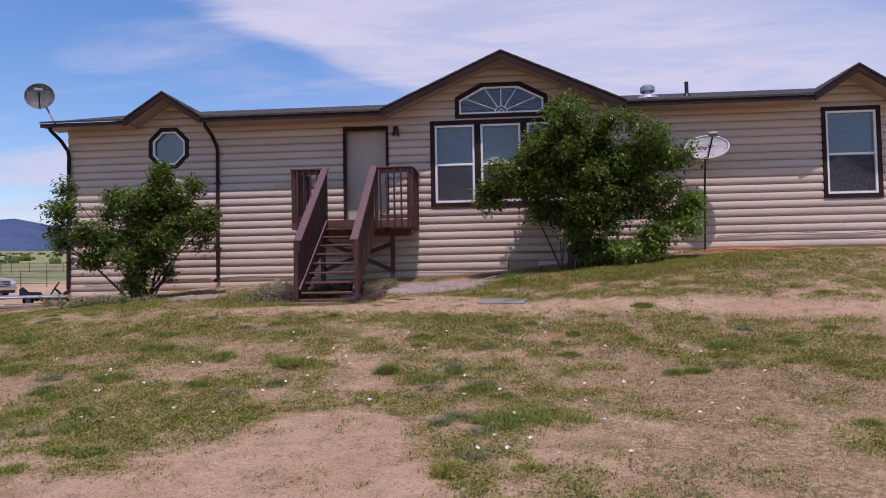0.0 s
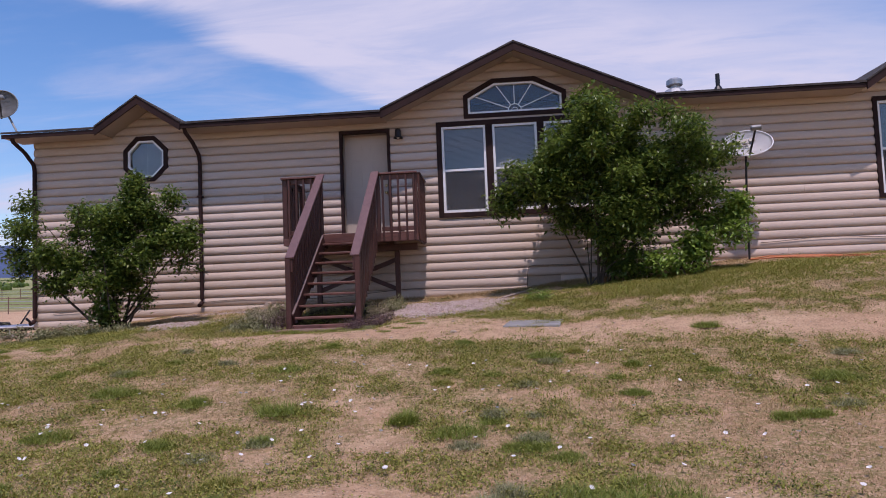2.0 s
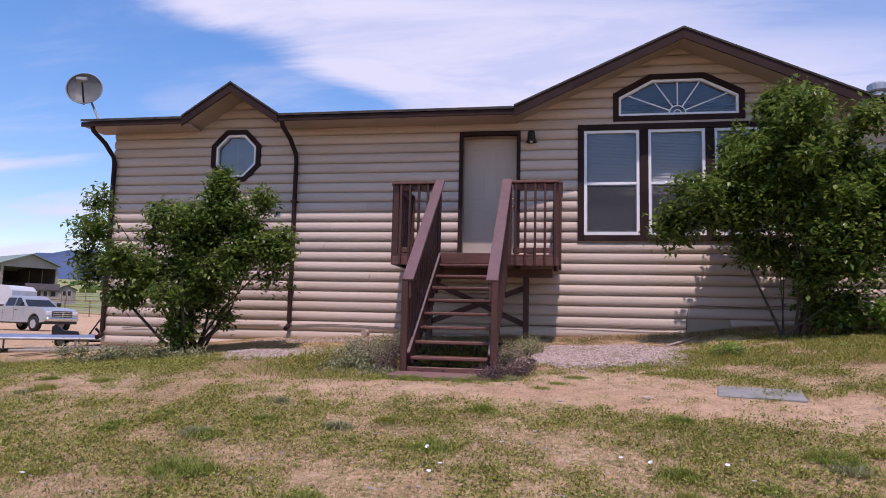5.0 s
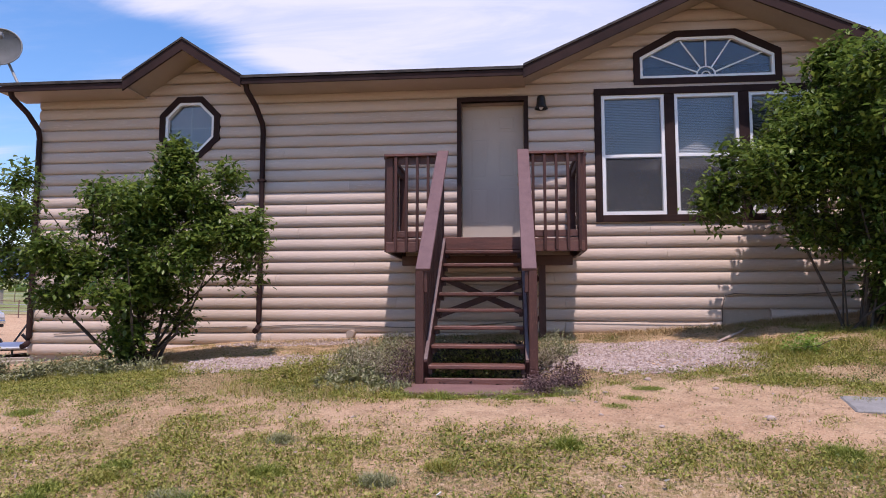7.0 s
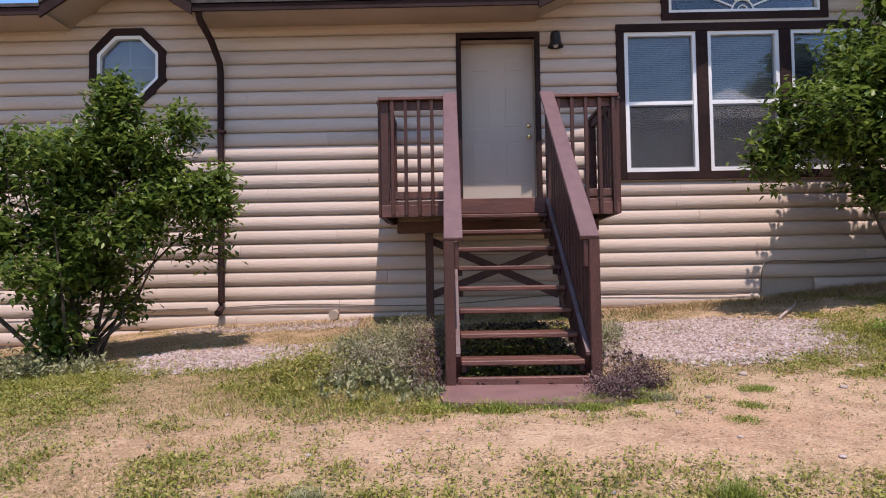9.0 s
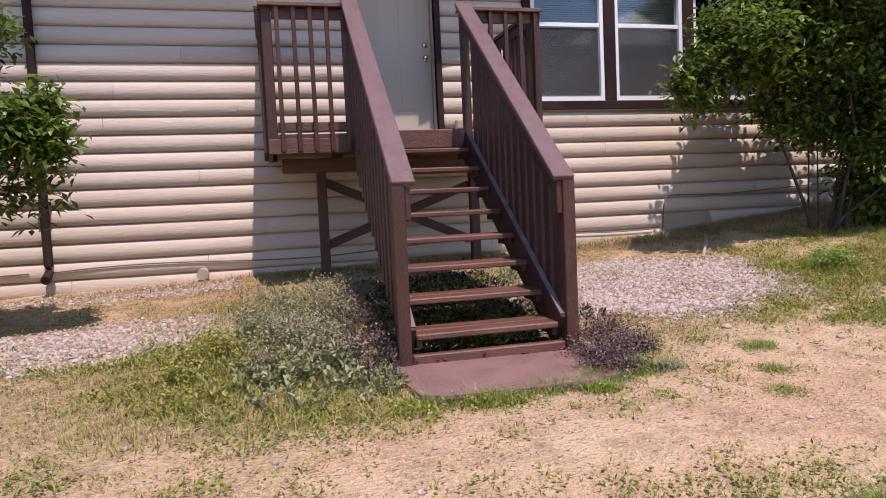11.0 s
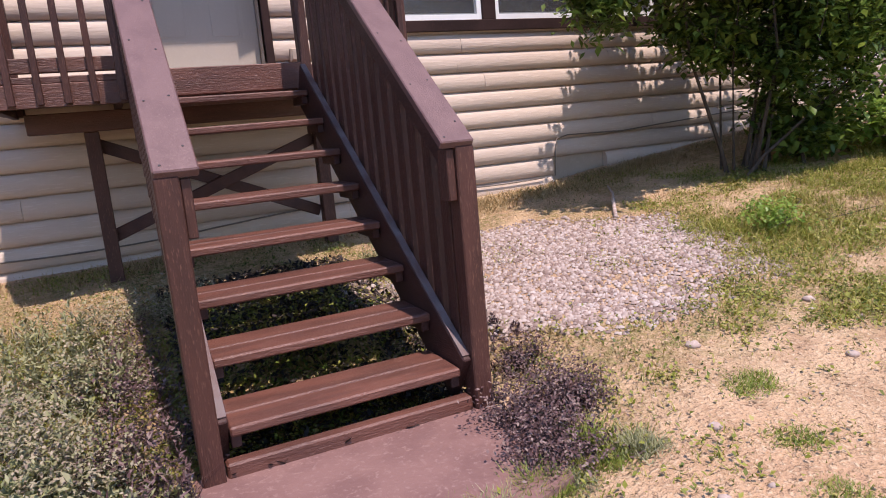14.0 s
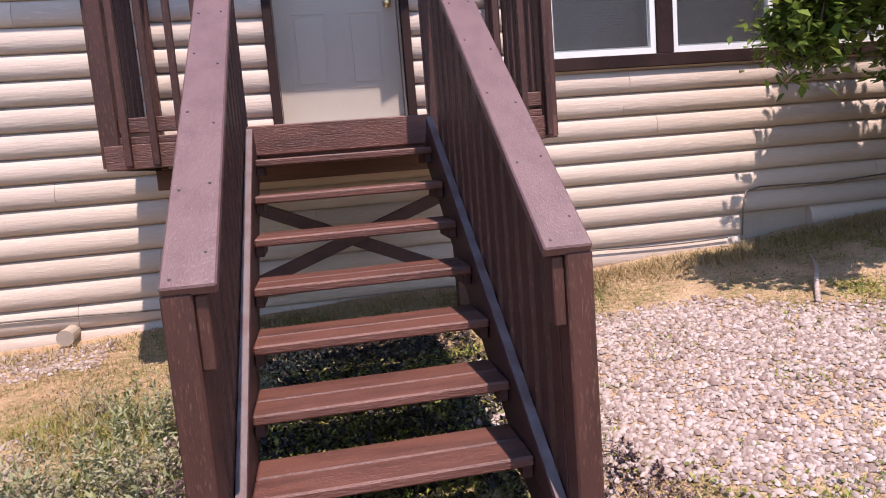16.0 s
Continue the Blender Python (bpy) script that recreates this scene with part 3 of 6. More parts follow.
def trim_rect(parent, x0, x1, z0, z1, w, bottom=True):
    """Four flat boards round an opening."""
    part("trim_board", box((x0 - w, Y_TRIM[0], z0 - (w if bottom else 0)), (x0, Y_TRIM[1], z1), 0.004), TRIM, parent)
    part("trim_board", box((x1, Y_TRIM[0], z0 - (w if bottom else 0)), (x1 + w, Y_TRIM[1], z1), 0.004), TRIM, parent)
    part("trim_board", box((x0 - w, Y_TRIM[0] - 0.003, z1), (x1 + w, Y_TRIM[1], z1 + w), 0.004), TRIM, parent)
    if bottom:
        part("trim_board", box((x0, Y_TRIM[0] - 0.003, z0 - w), (x1, Y_TRIM[1], z0), 0.004), TRIM, parent)


door = empty("door_1", "closed tan panelled front door in a brown frame", "door", kind="structure", at=(0, 0, DOOR_Z[0]))


def at_door(bm):
    bm.transform(Matrix.Translation((0, 0, -DOOR_Z[0])))
    return bm


def door_leaf():
    bm = box((-DOOR_X + 0.002, 0.165, DOOR_Z[0] + 0.02), (DOOR_X - 0.002, 0.21, DOOR_Z[1] - 0.002), 0.003)
    return bm


leaf = part("door_leaf", at_door(door_leaf()), DOOR, door)
for x in (-0.205, 0.205):
    for z0, z1 in ((0.28, 0.84), (0.97, 1.57), (1.68, 1.91)):
        rim = ring(rect(x - 0.145, x + 0.145, z0, z1), rect(x - 0.125, x + 0.125, z0 + 0.02, z1 - 0.02), 0.161, 0.166)
        part("panel_moulding", rim, DOOR, leaf)
        part("panel", box((x - 0.105, 0.161, z0 + 0.04), (x + 0.105, 0.166, z1 - 0.04), 0.003), DOOR, leaf)
for z in (0.88, 1.02):
    part("door_knob" if z < 0.9 else "deadbolt", lathe([(0.03, 0), (0.03, 0.008), (0.012, 0.012), (0.012, 0.03), (0.028, 0.04), (0.026, 0.06), (0.01, 0.065)] if z < 0.9 else [(0.03, 0), (0.03, 0.012), (0.022, 0.022), (0.01, 0.024)],
         16, pose(0.385, 0.165, z, 90, 0, 0)), BRASS, leaf, "brass", True)
for lo, hi in (((-DOOR_X - 0.062, Y_TRIM[0], 1.60), (-DOOR_X, 0.028, DOOR_Z[1])), ((DOOR_X, Y_TRIM[0], 1.60), (DOOR_X + 0.062, 0.028, DOOR_Z[1])),
               ((-DOOR_X - 0.062, Y_TRIM[0] - 0.003, DOOR_Z[1]), (DOOR_X + 0.062, 0.028, DOOR_Z[1] + 0.07))):
    part("door_frame", at_door(box(lo, hi, 0.004)), TRIM, door)
part("threshold", at_door(box((-DOOR_X + 0.001, -0.04, 1.59), (DOOR_X - 0.001, 0.164, 1.635), 0.004)), GALV, door)


for x in (-DOOR_X - 0.03, DOOR_X + 0.004):
    part("jamb", at_door(box((x, 0.152, 1.60), (x + 0.026, 0.24, DOOR_Z[1]), 0.003)), DOOR, door)
part("jamb", at_door(box((-DOOR_X - 0.03, 0.152, DOOR_Z[1] + 0.002), (DOOR_X + 0.03, 0.24, DOOR_Z[1] + 0.03), 0.003)), DOOR, door)


def pane(parent, outline, y, name="pane"):
    ob = part(name, prism(outline, y, y + 0.005), GLASS, parent)
    ob.visible_shadow = False
    return ob


def hung_window(parent, x0, x1, z0, z1, meet):
    """A white single-hung sash: upper light, lower light behind a screen."""
    f = 0.045
    part("window_frame", ring(rect(x0, x1, z0, z1), rect(x0 + f, x1 - f, z0 + f, z1 - f), -0.035, 0.06), VINYL, parent, "white vinyl")
    part("meeting_rail", box((x0 + f, -0.022, meet - 0.025), (x1 - f, 0.04, meet + 0.02), 0.003), VINYL, parent, "white vinyl")
    pane(parent, rect(x0 + f, x1 - f, meet + 0.02, z1 - f), 0.012)
    pane(parent, rect(x0 + f, x1 - f, z0 + f, meet - 0.025), 0.028)
    part("screen_frame", ring(rect(x0 + f, x1 - f, z0 + f, meet - 0.025), rect(x0 + f + 0.014, x1 - f - 0.014, z0 + f + 0.014, meet - 0.039), -0.012, -0.002), GREY, parent)
    part("insect_screen", prism(rect(x0 + f + 0.012, x1 - f - 0.012, z0 + f + 0.012, meet - 0.037), -0.008, -0.006), MESH, parent, "dark insect screen")


def blind(x0, x1, z0, z1, y, label):
    bm = bmesh.new()
    z = z1
    while z > z0:
        add_box(bm, (x0, -0.012, -0.0008), (x1, 0.012, 0.0008), 0, pose(0, y, z, 62, 0, 0))
        z -= 0.024
    add_box(bm, (x0, y - 0.02, z1), (x1, y + 0.02, z1 + 0.035))
    return tagged(part("window_blind", bm, BLIND), label, "blind", "window blinds")


win = empty("window_1", "triple white-framed window in dark brown trim", "window", kind="structure", at=(0, 0, 0))
trim_rect(win, SASH[0][0] - 0.008, SASH[-1][1] + 0.008, SASH_Z[0] - 0.005, SASH_Z[1] + 0.003, 0.095)
for (a, b), (c, d) in zip(SASH, SASH[1:]):
    part("mullion", box((b + 0.001, Y_TRIM[0] + 0.002, SASH_Z[0] - 0.004), (c - 0.001, 0.06, SASH_Z[1] + 0.002), 0.004), TRIM, win)
for a, b in SASH:
    hung_window(win, a, b, *SASH_Z, 2.85)
    blind(a + 0.02, b - 0.02, 2.02, 3.66, 0.12, "grey horizontal slat blind lowered behind the window")

win2 = empty("window_2", "fan-shaped white muntin window in brown trim under the gable", "window", kind="structure")
part("trim_board", ring(arch(0.095), arch(0.005), Y_TRIM[0], 0.03), TRIM, win2)
part("window_frame", ring(arch(0.004), arch(-0.035), -0.04, 0.06), VINYL, win2, "white vinyl")
pane(win2, arch(-0.034), 0.012)
hub = (3.047, 4.0)
part("muntin_arc", tube([(hub[0] + 0.13 * math.cos(a), 0.004, hub[1] + 0.13 * math.sin(a)) for a in (math.pi * k / 12 for k in range(13))], 0.011, 6), VINYL, win2)
part("muntin_arc", tube([(hub[0] + 0.06 * math.cos(a), 0.004, hub[1] + 0.06 * math.sin(a)) for a in (math.pi * k / 8 for k in range(9))], 0.009, 6), VINYL, win2)
for ang in (22, 56, 90, 124, 158):
    d = (math.cos(radians(ang)), math.sin(radians(ang)))
    r = 0.52
    while not (span(arch(-0.03), hub[1] + r * d[1]) and span(arch(-0.03), hub[1] + r * d[1])[0] < hub[0] + r * d[0] < span(arch(-0.03), hub[1] + r * d[1])[1]):
        r -= 0.01
    while span(arch(-0.03), hub[1] + r * d[1]) and span(arch(-0.03), hub[1] + r * d[1])[0] < hub[0] + r * d[0] < span(arch(-0.03), hub[1] + r * d[1])[1]:
        r += 0.01
    part("muntin", beam((hub[0] + 0.12 * d[0], 0.004, hub[1] + 0.12 * d[1]), (hub[0] + r * d[0], 0.004, hub[1] + r * d[1]), 0.02, 0.012, 0, (0, 1, 0)), VINYL, win2)

win3 = empty("window_3", "octagonal white-framed window in brown trim", "window", kind="structure")
part("trim_board", ring(octagon(*OCT, 0.475), octagon(*OCT, 0.385), Y_TRIM[0], 0.03), TRIM, win3)
part("window_frame", ring(octagon(*OCT, 0.384), octagon(*OCT, 0.345), -0.045, 0.06), VINYL, win3, "white vinyl")
pane(win3, octagon(*OCT, 0.346), 0.01)
part("muntin", box((OCT[0] - 0.006, 0.02, OCT[1] - 0.345), (OCT[0] + 0.006, 0.03, OCT[1] + 0.345)), VINYL, win3)
part("muntin", box((OCT[0] - 0.345, 0.02, OCT[1] - 0.006), (OCT[0] + 0.345, 0.03, OCT[1] + 0.006)), VINYL, win3)

# added pale panel, stands in for the pane's bright reflection
part("curtain", prism(octagon(*OCT, 0.36), 0.10, 0.106), BLIND, win3, "pale panel added behind the glass to brighten the pane")

win4 = empty("window_4", "white single-hung window in dark brown trim", "window", kind="structure")
trim_rect(win4, RWIN[0] + 0.004, RWIN[1] - 0.004, RWIN[2] + 0.004, RWIN[3] - 0.004, 0.085)
hung_window(win4, RWIN[0] + 0.006, RWIN[1] - 0.006, RWIN[2] + 0.006, RWIN[3] - 0.006, 2.83)
blind(RWIN[0] + 0.03, RWIN[1] - 0.03, 1.97, 3.68, 0.12, "grey horizontal slat blind lowered behind the window")

# ---- porch and stairs ----
PX0, PX1, PY, DECK = -1.345, 1.165, -1.23, 1.56
SX, SW = -0.10, 0.46                      # stairs: middle, half the clear width
RISE, RUN, STEPS, FOOT_Y, BASE = 0.179, 0.255, 8, -3.27, -0.05
porch = empty("porch", "small raised wooden porch with picket rails, stained reddish brown", "porch", at=(0, -0.7, 0))
stairs = empty("stairs", "open wooden stairs of eight plank treads, stained reddish brown", "stairs", at=(SX, -2.3, 0))


def porch_part(name, bm, material=STAIN, label=""):
    bm.transform(Matrix.Translation((0, 0.7, 0)))
    return part(name, bm, material, porch, label)


def stair_part(name, bm, material=STAIN, label=""):
    bm.transform(Matrix.Translation((-SX, 2.3, 0)))
    return part(name, bm, material, stairs, label)


# deck boards, rims and joists
nb = 9
for k in range(nb):
    y0 = PY + 0.02 + k * (1.18 / nb)
    porch_part("deck_board", box((PX0 + 0.004, y0, DECK - 0.038), (PX1 - 0.004, y0 + 1.18 / nb - 0.006, DECK), 0.004), STAIN_X)
porch_part("rim_joist", box((PX0 + 0.006, PY, DECK - 0.17), (PX1 - 0.006, PY + 0.038, DECK - 0.04), 0.004), STAIN_X)
porch_part("stair_rim", box((SX - SW - 0.05, PY - 0.03, DECK - 0.15), (SX + SW + 0.04, PY - 0.002, DECK + 0.012), 0.006), STAIN_X)
for x in (PX0 + 0.006, PX1 - 0.044):
    porch_part("rim_joist", box((x, PY + 0.04, DECK - 0.17), (x + 0.038, -0.07, DECK - 0.04), 0.004))
for x in (-0.7, -0.1, 0.5):
    porch_part("joist", box((x, PY + 0.04, DECK - 0.17), (x + 0.038, -0.07, DECK - 0.04)))
porch_part("beam", box((PX0 + 0.12, -0.63, DECK - 0.30), (PX1 - 0.10, -0.49, DECK - 0.172), 0.005), STAIN_X)
# posts and the cross between the posts
for x in (-0.865, 0.66):
    z0 = ground_z(x, -0.55) - 0.08
    porch_part("post", box((x - 0.045, -0.60, z0), (x + 0.045, -0.51, DECK - 0.302), 0.005), STAIN_UP)
porch_part("cross_brace", beam((-0.84, -0.51, 0.55), (0.62, -0.51, 1.09), 0.034, 0.085))
porch_part("cross_brace", beam((-0.84, -0.47, 1.17), (0.62, -0.47, 0.53), 0.034, 0.085))
# rails
RAIL = 2.655
for x in (PX0 + 0.045, PX1 - 0.045):
    for y in (PY + 0.045, -0.10):
        porch_part("rail_post", box((x - 0.042, y - 0.042, DECK - 0.16), (x + 0.042, y + 0.042, RAIL - 0.036), 0.005), STAIN_UP)
OPEN = (SX - SW - 0.04, SX + SW + 0.04)
for a, b in ((PX0, OPEN[0]), (OPEN[1], PX1)):
    porch_part("rail_cap", box((a - 0.02, PY - 0.05, RAIL - 0.034), (b + 0.0, PY + 0.095, RAIL), 0.005), STAIN_X, "flat board rail cap")
    porch_part("top_rail", box((a + 0.09, PY + 0.02, RAIL - 0.125), (b - 0.01, PY + 0.056, RAIL - 0.036), 0.004), STAIN_X)
    porch_part("bottom_rail", box((a + 0.09, PY + 0.02, DECK + 0.02), (b - 0.01, PY + 0.056, DECK + 0.10), 0.004), STAIN_X)
    n = 5
    for k in range(n):
        x = a + 0.13 + (b - a - 0.19) * k / (n - 1)
        porch_part("picket", box((x - 0.018, PY - 0.038, DECK - 0.155), (x + 0.018, PY - 0.002, RAIL - 0.038), 0.003), STAIN_UP)
    porch_part("gate_post", box((b - 0.07 if a < 0 else a, PY - 0.002, DECK - 0.16), (b if a < 0 else a + 0.07, PY + 0.07, RAIL - 0.036), 0.004), STAIN_UP)
for x, s in ((PX0, -1), (PX1, 1)):
    porch_part("rail_cap", box((x - 0.05 if s < 0 else x - 0.09, PY + 0.098, RAIL - 0.034), (x + 0.09 if s < 0 else x + 0.05, -0.07, RAIL), 0.005), STAIN, "flat board rail cap")
    porch_part("top_rail", box((x - s * 0.045 - 0.018, PY + 0.09, RAIL - 0.125), (x - s * 0.045 + 0.018, -0.15, RAIL - 0.036), 0.004), STAIN)
    porch_part("bottom_rail", box((x - s * 0.045 - 0.018, PY + 0.09, DECK + 0.02), (x - s * 0.045 + 0.018, -0.15, DECK + 0.10), 0.004), STAIN)
    for k in range(8):
        y = PY + 0.12 + k * 0.13
        porch_part("picket", box((x - 0.002 if s > 0 else x - 0.036, y - 0.018, DECK - 0.155), (x + 0.036 if s > 0 else x + 0.002, y + 0.018, RAIL - 0.038), 0.003), STAIN_UP)
# left-hand seat-back board and small corner brace
porch_part("corner_brace", beam((PX1 - 0.05, PY + 0.35, RAIL - 0.14), (PX1 - 0.05, PY + 0.09, RAIL - 0.36), 0.03, 0.07))
porch_part("corner_brace", beam((PX0 + 0.05, PY + 0.35, RAIL - 0.14), (PX0 + 0.05, PY + 0.09, RAIL - 0.36), 0.03, 0.07))

# treads of two boards each
for k in range(1, STEPS + 1):
    y0, z = FOOT_Y + RUN * (k - 1), BASE + RISE * k + 0.005
    if k == STEPS:
        y0 += 0.01
    stair_part("tread_board", box((SX - SW, y0, z - 0.038), (SX + SW, y0 + 0.145, z), 0.007), STAIN_X)
    stair_part("tread_board", box((SX - SW, y0 + 0.151, z - 0.038), (SX + SW, y0 + 0.300, z), 0.007), STAIN_X)
    for s in (-1, 1):
        x = SX + s * (SW - 0.02)
        stair_part("cleat", box((x - 0.018, y0 + 0.02, z - 0.085), (x + 0.018, y0 + 0.25, z - 0.039), 0.003))
stair_part("toe_board", box((SX - SW - 0.03, FOOT_Y - 0.03, BASE - 0.03), (SX + SW + 0.03, FOOT_Y + 0.03, BASE + 0.065), 0.008), STAIN_X)
slope = Vector((0, RUN, RISE)).normalized()
for s in (-1, 1):
    x = SX + s * (SW + 0.022)
    a = Vector((x, FOOT_Y + 0.045, BASE + RISE * 0.75)) + Vector((0, 0, -0.02))
    b = a + slope * ((PY - 0.035 - a.y) / slope.y)
    stair_part("stringer", beam(a, b, 0.038, 0.26))
    n = Vector((0, -slope.z, slope.y))
    stair_part("stringer_edge", beam(a + n * 0.134 + slope * 0.02, b + n * 0.134, 0.034, 0.008, 0.001), WORN, "bare grey worn top edge of the stringer")
    # newel of two members
    xn = SX + s * (SW + 0.078)
    stair_part("newel_post", box((xn - 0.04, FOOT_Y - 0.045, BASE - 0.08), (xn + 0.04, FOOT_Y + 0.045, 1.03), 0.006), STAIN_UP)
    stair_part("newel_board", box((SX + s * (SW + 0.02) - 0.017, FOOT_Y - 0.03, 0.82), (SX + s * (SW + 0.02) + 0.017, FOOT_Y + 0.05, 1.02), 0.004), STAIN_UP)
    # handrail: cap on a board on edge
    ca = Vector((SX + s * 0.505, FOOT_Y - 0.045, 1.035))
    cb = Vector((SX + s * 0.505, PY - 0.055, 2.665))
    stair_part("handrail_cap", beam(ca, cb, 0.142, 0.036, 0.005), CAPM, "broad flat handrail cap, its sunlit tone painted in")
    stair_part("handrail", beam(ca + Vector((s * 0.015, 0.05, -0.085)), cb + Vector((s * 0.015, 0, -0.125)), 0.036, 0.15))
    for k in range(13):
        y = FOOT_Y + 0.115 + k * 0.137
        rail_z = ca.z + (y - ca.y) / (cb.y - ca.y) * (cb.z - ca.z)
        foot = a.z + (y - a.y) / slope.y * slope.z
        xb = SX + s * (SW + 0.062)
        stair_part("picket", box((xb - 0.018, y - 0.045, foot - 0.10), (xb + 0.018, y + 0.035, rail_z - 0.06), 0.003), STAIN_UP)
    # screw heads along the cap
    d = (cb - ca)
    nrm = Vector((0, -d.z, d.y)).normalized()
    for t in (0.03, 0.16, 0.29, 0.42, 0.55, 0.68, 0.81, 0.94):
        for w in (-0.045, 0.04):
            c = ca + d * (t + 0.02 * math.sin(9 * t + w * 50)) + Vector((w, 0, 0)) + nrm * 0.0175
            stair_part("screw", tube([c, c + nrm * 0.002], 0.0045, 6), BLACK)

# painted landing slab
slab = bmesh.new()
_out = [(-0.70, -3.24), (-0.72, -3.66), (-0.69, -3.94), (-0.58, -4.02), (-0.10, -4.02), (0.20, -4.03), (0.40, -3.96), (0.47, -3.78), (0.48, -3.24)]
_top = [slab.verts.new((x, y, BASE + 0.012 + 0.004 * math.sin(9 * x))) for x, y in _out]
_low = [slab.verts.new((x * 1.02, y * 1.004, BASE - 0.15)) for x, y in _out]
slab.faces.new(_top), slab.faces.new(_low[::-1])
for i in range(len(_out)):
    j = (i + 1) % len(_out)
    slab.faces.new((_top[j], _top[i], _low[i], _low[j]))
bmesh.ops.recalc_face_normals(slab, faces=slab.faces)
tagged(part("landing_slab", slab, SLAB), "worn concrete landing slab painted brown at the stair foot", "slab")

# ---- wall fixtures ----
lamp = empty("porch_lamp", "dark bronze bell-shaped porch lamp on the wall", "lamp", at=(0.70, -0.03, 3.62))
part("back_plate", lathe([(0.055, 0), (0.055, 0.012), (0.03, 0.02)], 16, pose(0, -0.0, 0.05, 90, 0, 0)), BLACK, lamp)
part("arm", tube([(0, -0.01, 0.06), (0, -0.06, 0.10), (0, -0.10, 0.11), (0, -0.11, 0.09)], 0.011, 8), BLACK, lamp)
part("shade", lathe([(0.02, 0.11), (0.05, 0.10), (0.062, 0.06), (0.066, -0.02), (0.085, -0.07), (0.098, -0.085), (0.09, -0.086), (0.06, -0.02), (0.02, 0.09)], 20, pose(0, -0.11, 0, 0, 0, 0)), BLACK, lamp, "", True)
part("bulb", lathe([(0.012, -0.01), (0.03, -0.04), (0.034, -0.065), (0.02, -0.092), (0.004, -0.098)], 12, pose(0, -0.11, 0)), VINYL, lamp, "white bulb", True)


def downspout(x, top_x, foot_z, label):
    thing = empty("downspout", label, "downspout", "downspouts", at=(x, -0.06, foot_z))
    run = [(top_x, OVER + 0.05, EAVE - 0.03), (top_x, OVER + 0.08, EAVE - 0.10), (x + (top_x - x) * 0.4, -0.30, EAVE - 0.28), (x, -0.115, EAVE - 0.50), (x, -0.085, EAVE - 0.62), (x, -0.085, foot_z + 0.12)]
    bm = bmesh.new()
    add_tube(bm, run, 0.041, 8)
    bm.transform(Matrix.Translation((-x, 0.06, -foot_z)))
    part("pipe", bm, TRIM, thing)
    part("elbow", tube([(0, -0.025, 0.13), (0, -0.03, 0.06), (0, -0.09, 0.02), (0, -0.16, 0.0)], 0.043, 8), TRIM, thing)
    for z in (0.7, 2.2):
        part("strap", box((-0.055, -0.072, z), (0.055, 0.02, z + 0.03)), TRIM, thing)
    return thing


downspout(-3.42, -3.52, 0.36, "brown metal downspout from the gable eave")
downspout(-6.98, -7.13, 0.12, "brown metal downspout at the house corner")

vent = empty("drain_stub", "short capped tan drain pipe sticking out of the wall base", "pipe", at=(-2.04, -0.05, 0.33))
part("pipe", tube([(0, 0.06, 0), (0, -0.12, -0.01)], 0.05, 14), TAN, vent)
part("cap", tube([(0, -0.12, -0.01), (0, -0.15, -0.012)], 0.057, 14), TAN, vent)
outlet = empty("outlet_box", "tan weatherproof outlet box beside the door", "outlet", at=(0.70, -0.03, 1.75))
part("box_body", box((-0.06, -0.05, -0.05), (0.06, 0.02, 0.05), 0.006), TAN, outlet)
part("cover", box((-0.05, -0.062, -0.04), (0.05, -0.05, 0.045), 0.004), TAN, outlet)


def dish(name, at, turn, tilt, w, h, material, label, mast):
    """An offset dish with its rim, back arm and feed on a bent mast."""
    thing = empty(name, label, "satellite dish", "satellite dishes", at=at)
    bm = bmesh.new()
    rings = []
    for r in (0.0, 0.35, 0.65, 0.88, 1.0):
        rings.append([bm.verts.new((r * w / 2 * math.cos(t), 0.10 * (1 - r * r) * 1.0, r * h / 2 * math.sin(t))) for t in (2 * math.pi * i / 32 for i in range(32))] if r else [bm.verts.new((0, 0.10, 0))])
    for i in range(32):
        bm.faces.new((rings[0][0], rings[1][i], rings[1][(i + 1) % 32]))
        for a, b in zip(rings[1:], rings[2:]):
            bm.faces.new((a[i], b[i], b[(i + 1) % 32], a[(i + 1) % 32]))
    bmesh.ops.solidify(bm, geom=list(bm.faces), thickness=0.012)
    m = pose(0, 0, 0, tilt, 0, turn)
    bm.transform(m)
    reflector = part("reflector", bm, material, thing, "", True)
    rim = tube([(w / 2 * math.cos(t), 0, h / 2 * math.sin(t)) for t in (2 * math.pi * i / 32 for i in range(33))], 0.011, 6)
    rim.transform(m)
    part("rim", rim, material, reflector)
    arm = beam((0.0, 0.09, -h * 0.46), (0.10, -0.42, -h * 0.10), 0.03, 0.045)
    arm.transform(m)
    part("feed_arm", arm, BLACK, thing)
    horn = box((0.02, -0.50, -h * 0.14), (0.20, -0.40, -h * 0.02), 0.015)
    horn.transform(m)
    part("feed_horn", horn, GREY, thing)
    back = box((-0.08, 0.10, -0.12), (0.08, 0.20, 0.10), 0.01)
    back.transform(m)
    part("bracket", back, BLACK, thing)
    part("mast", tube([tuple(Vector(p)) for p in mast], 0.021, 10), GREY if material is GREY else BLACK, thing)
    return thing


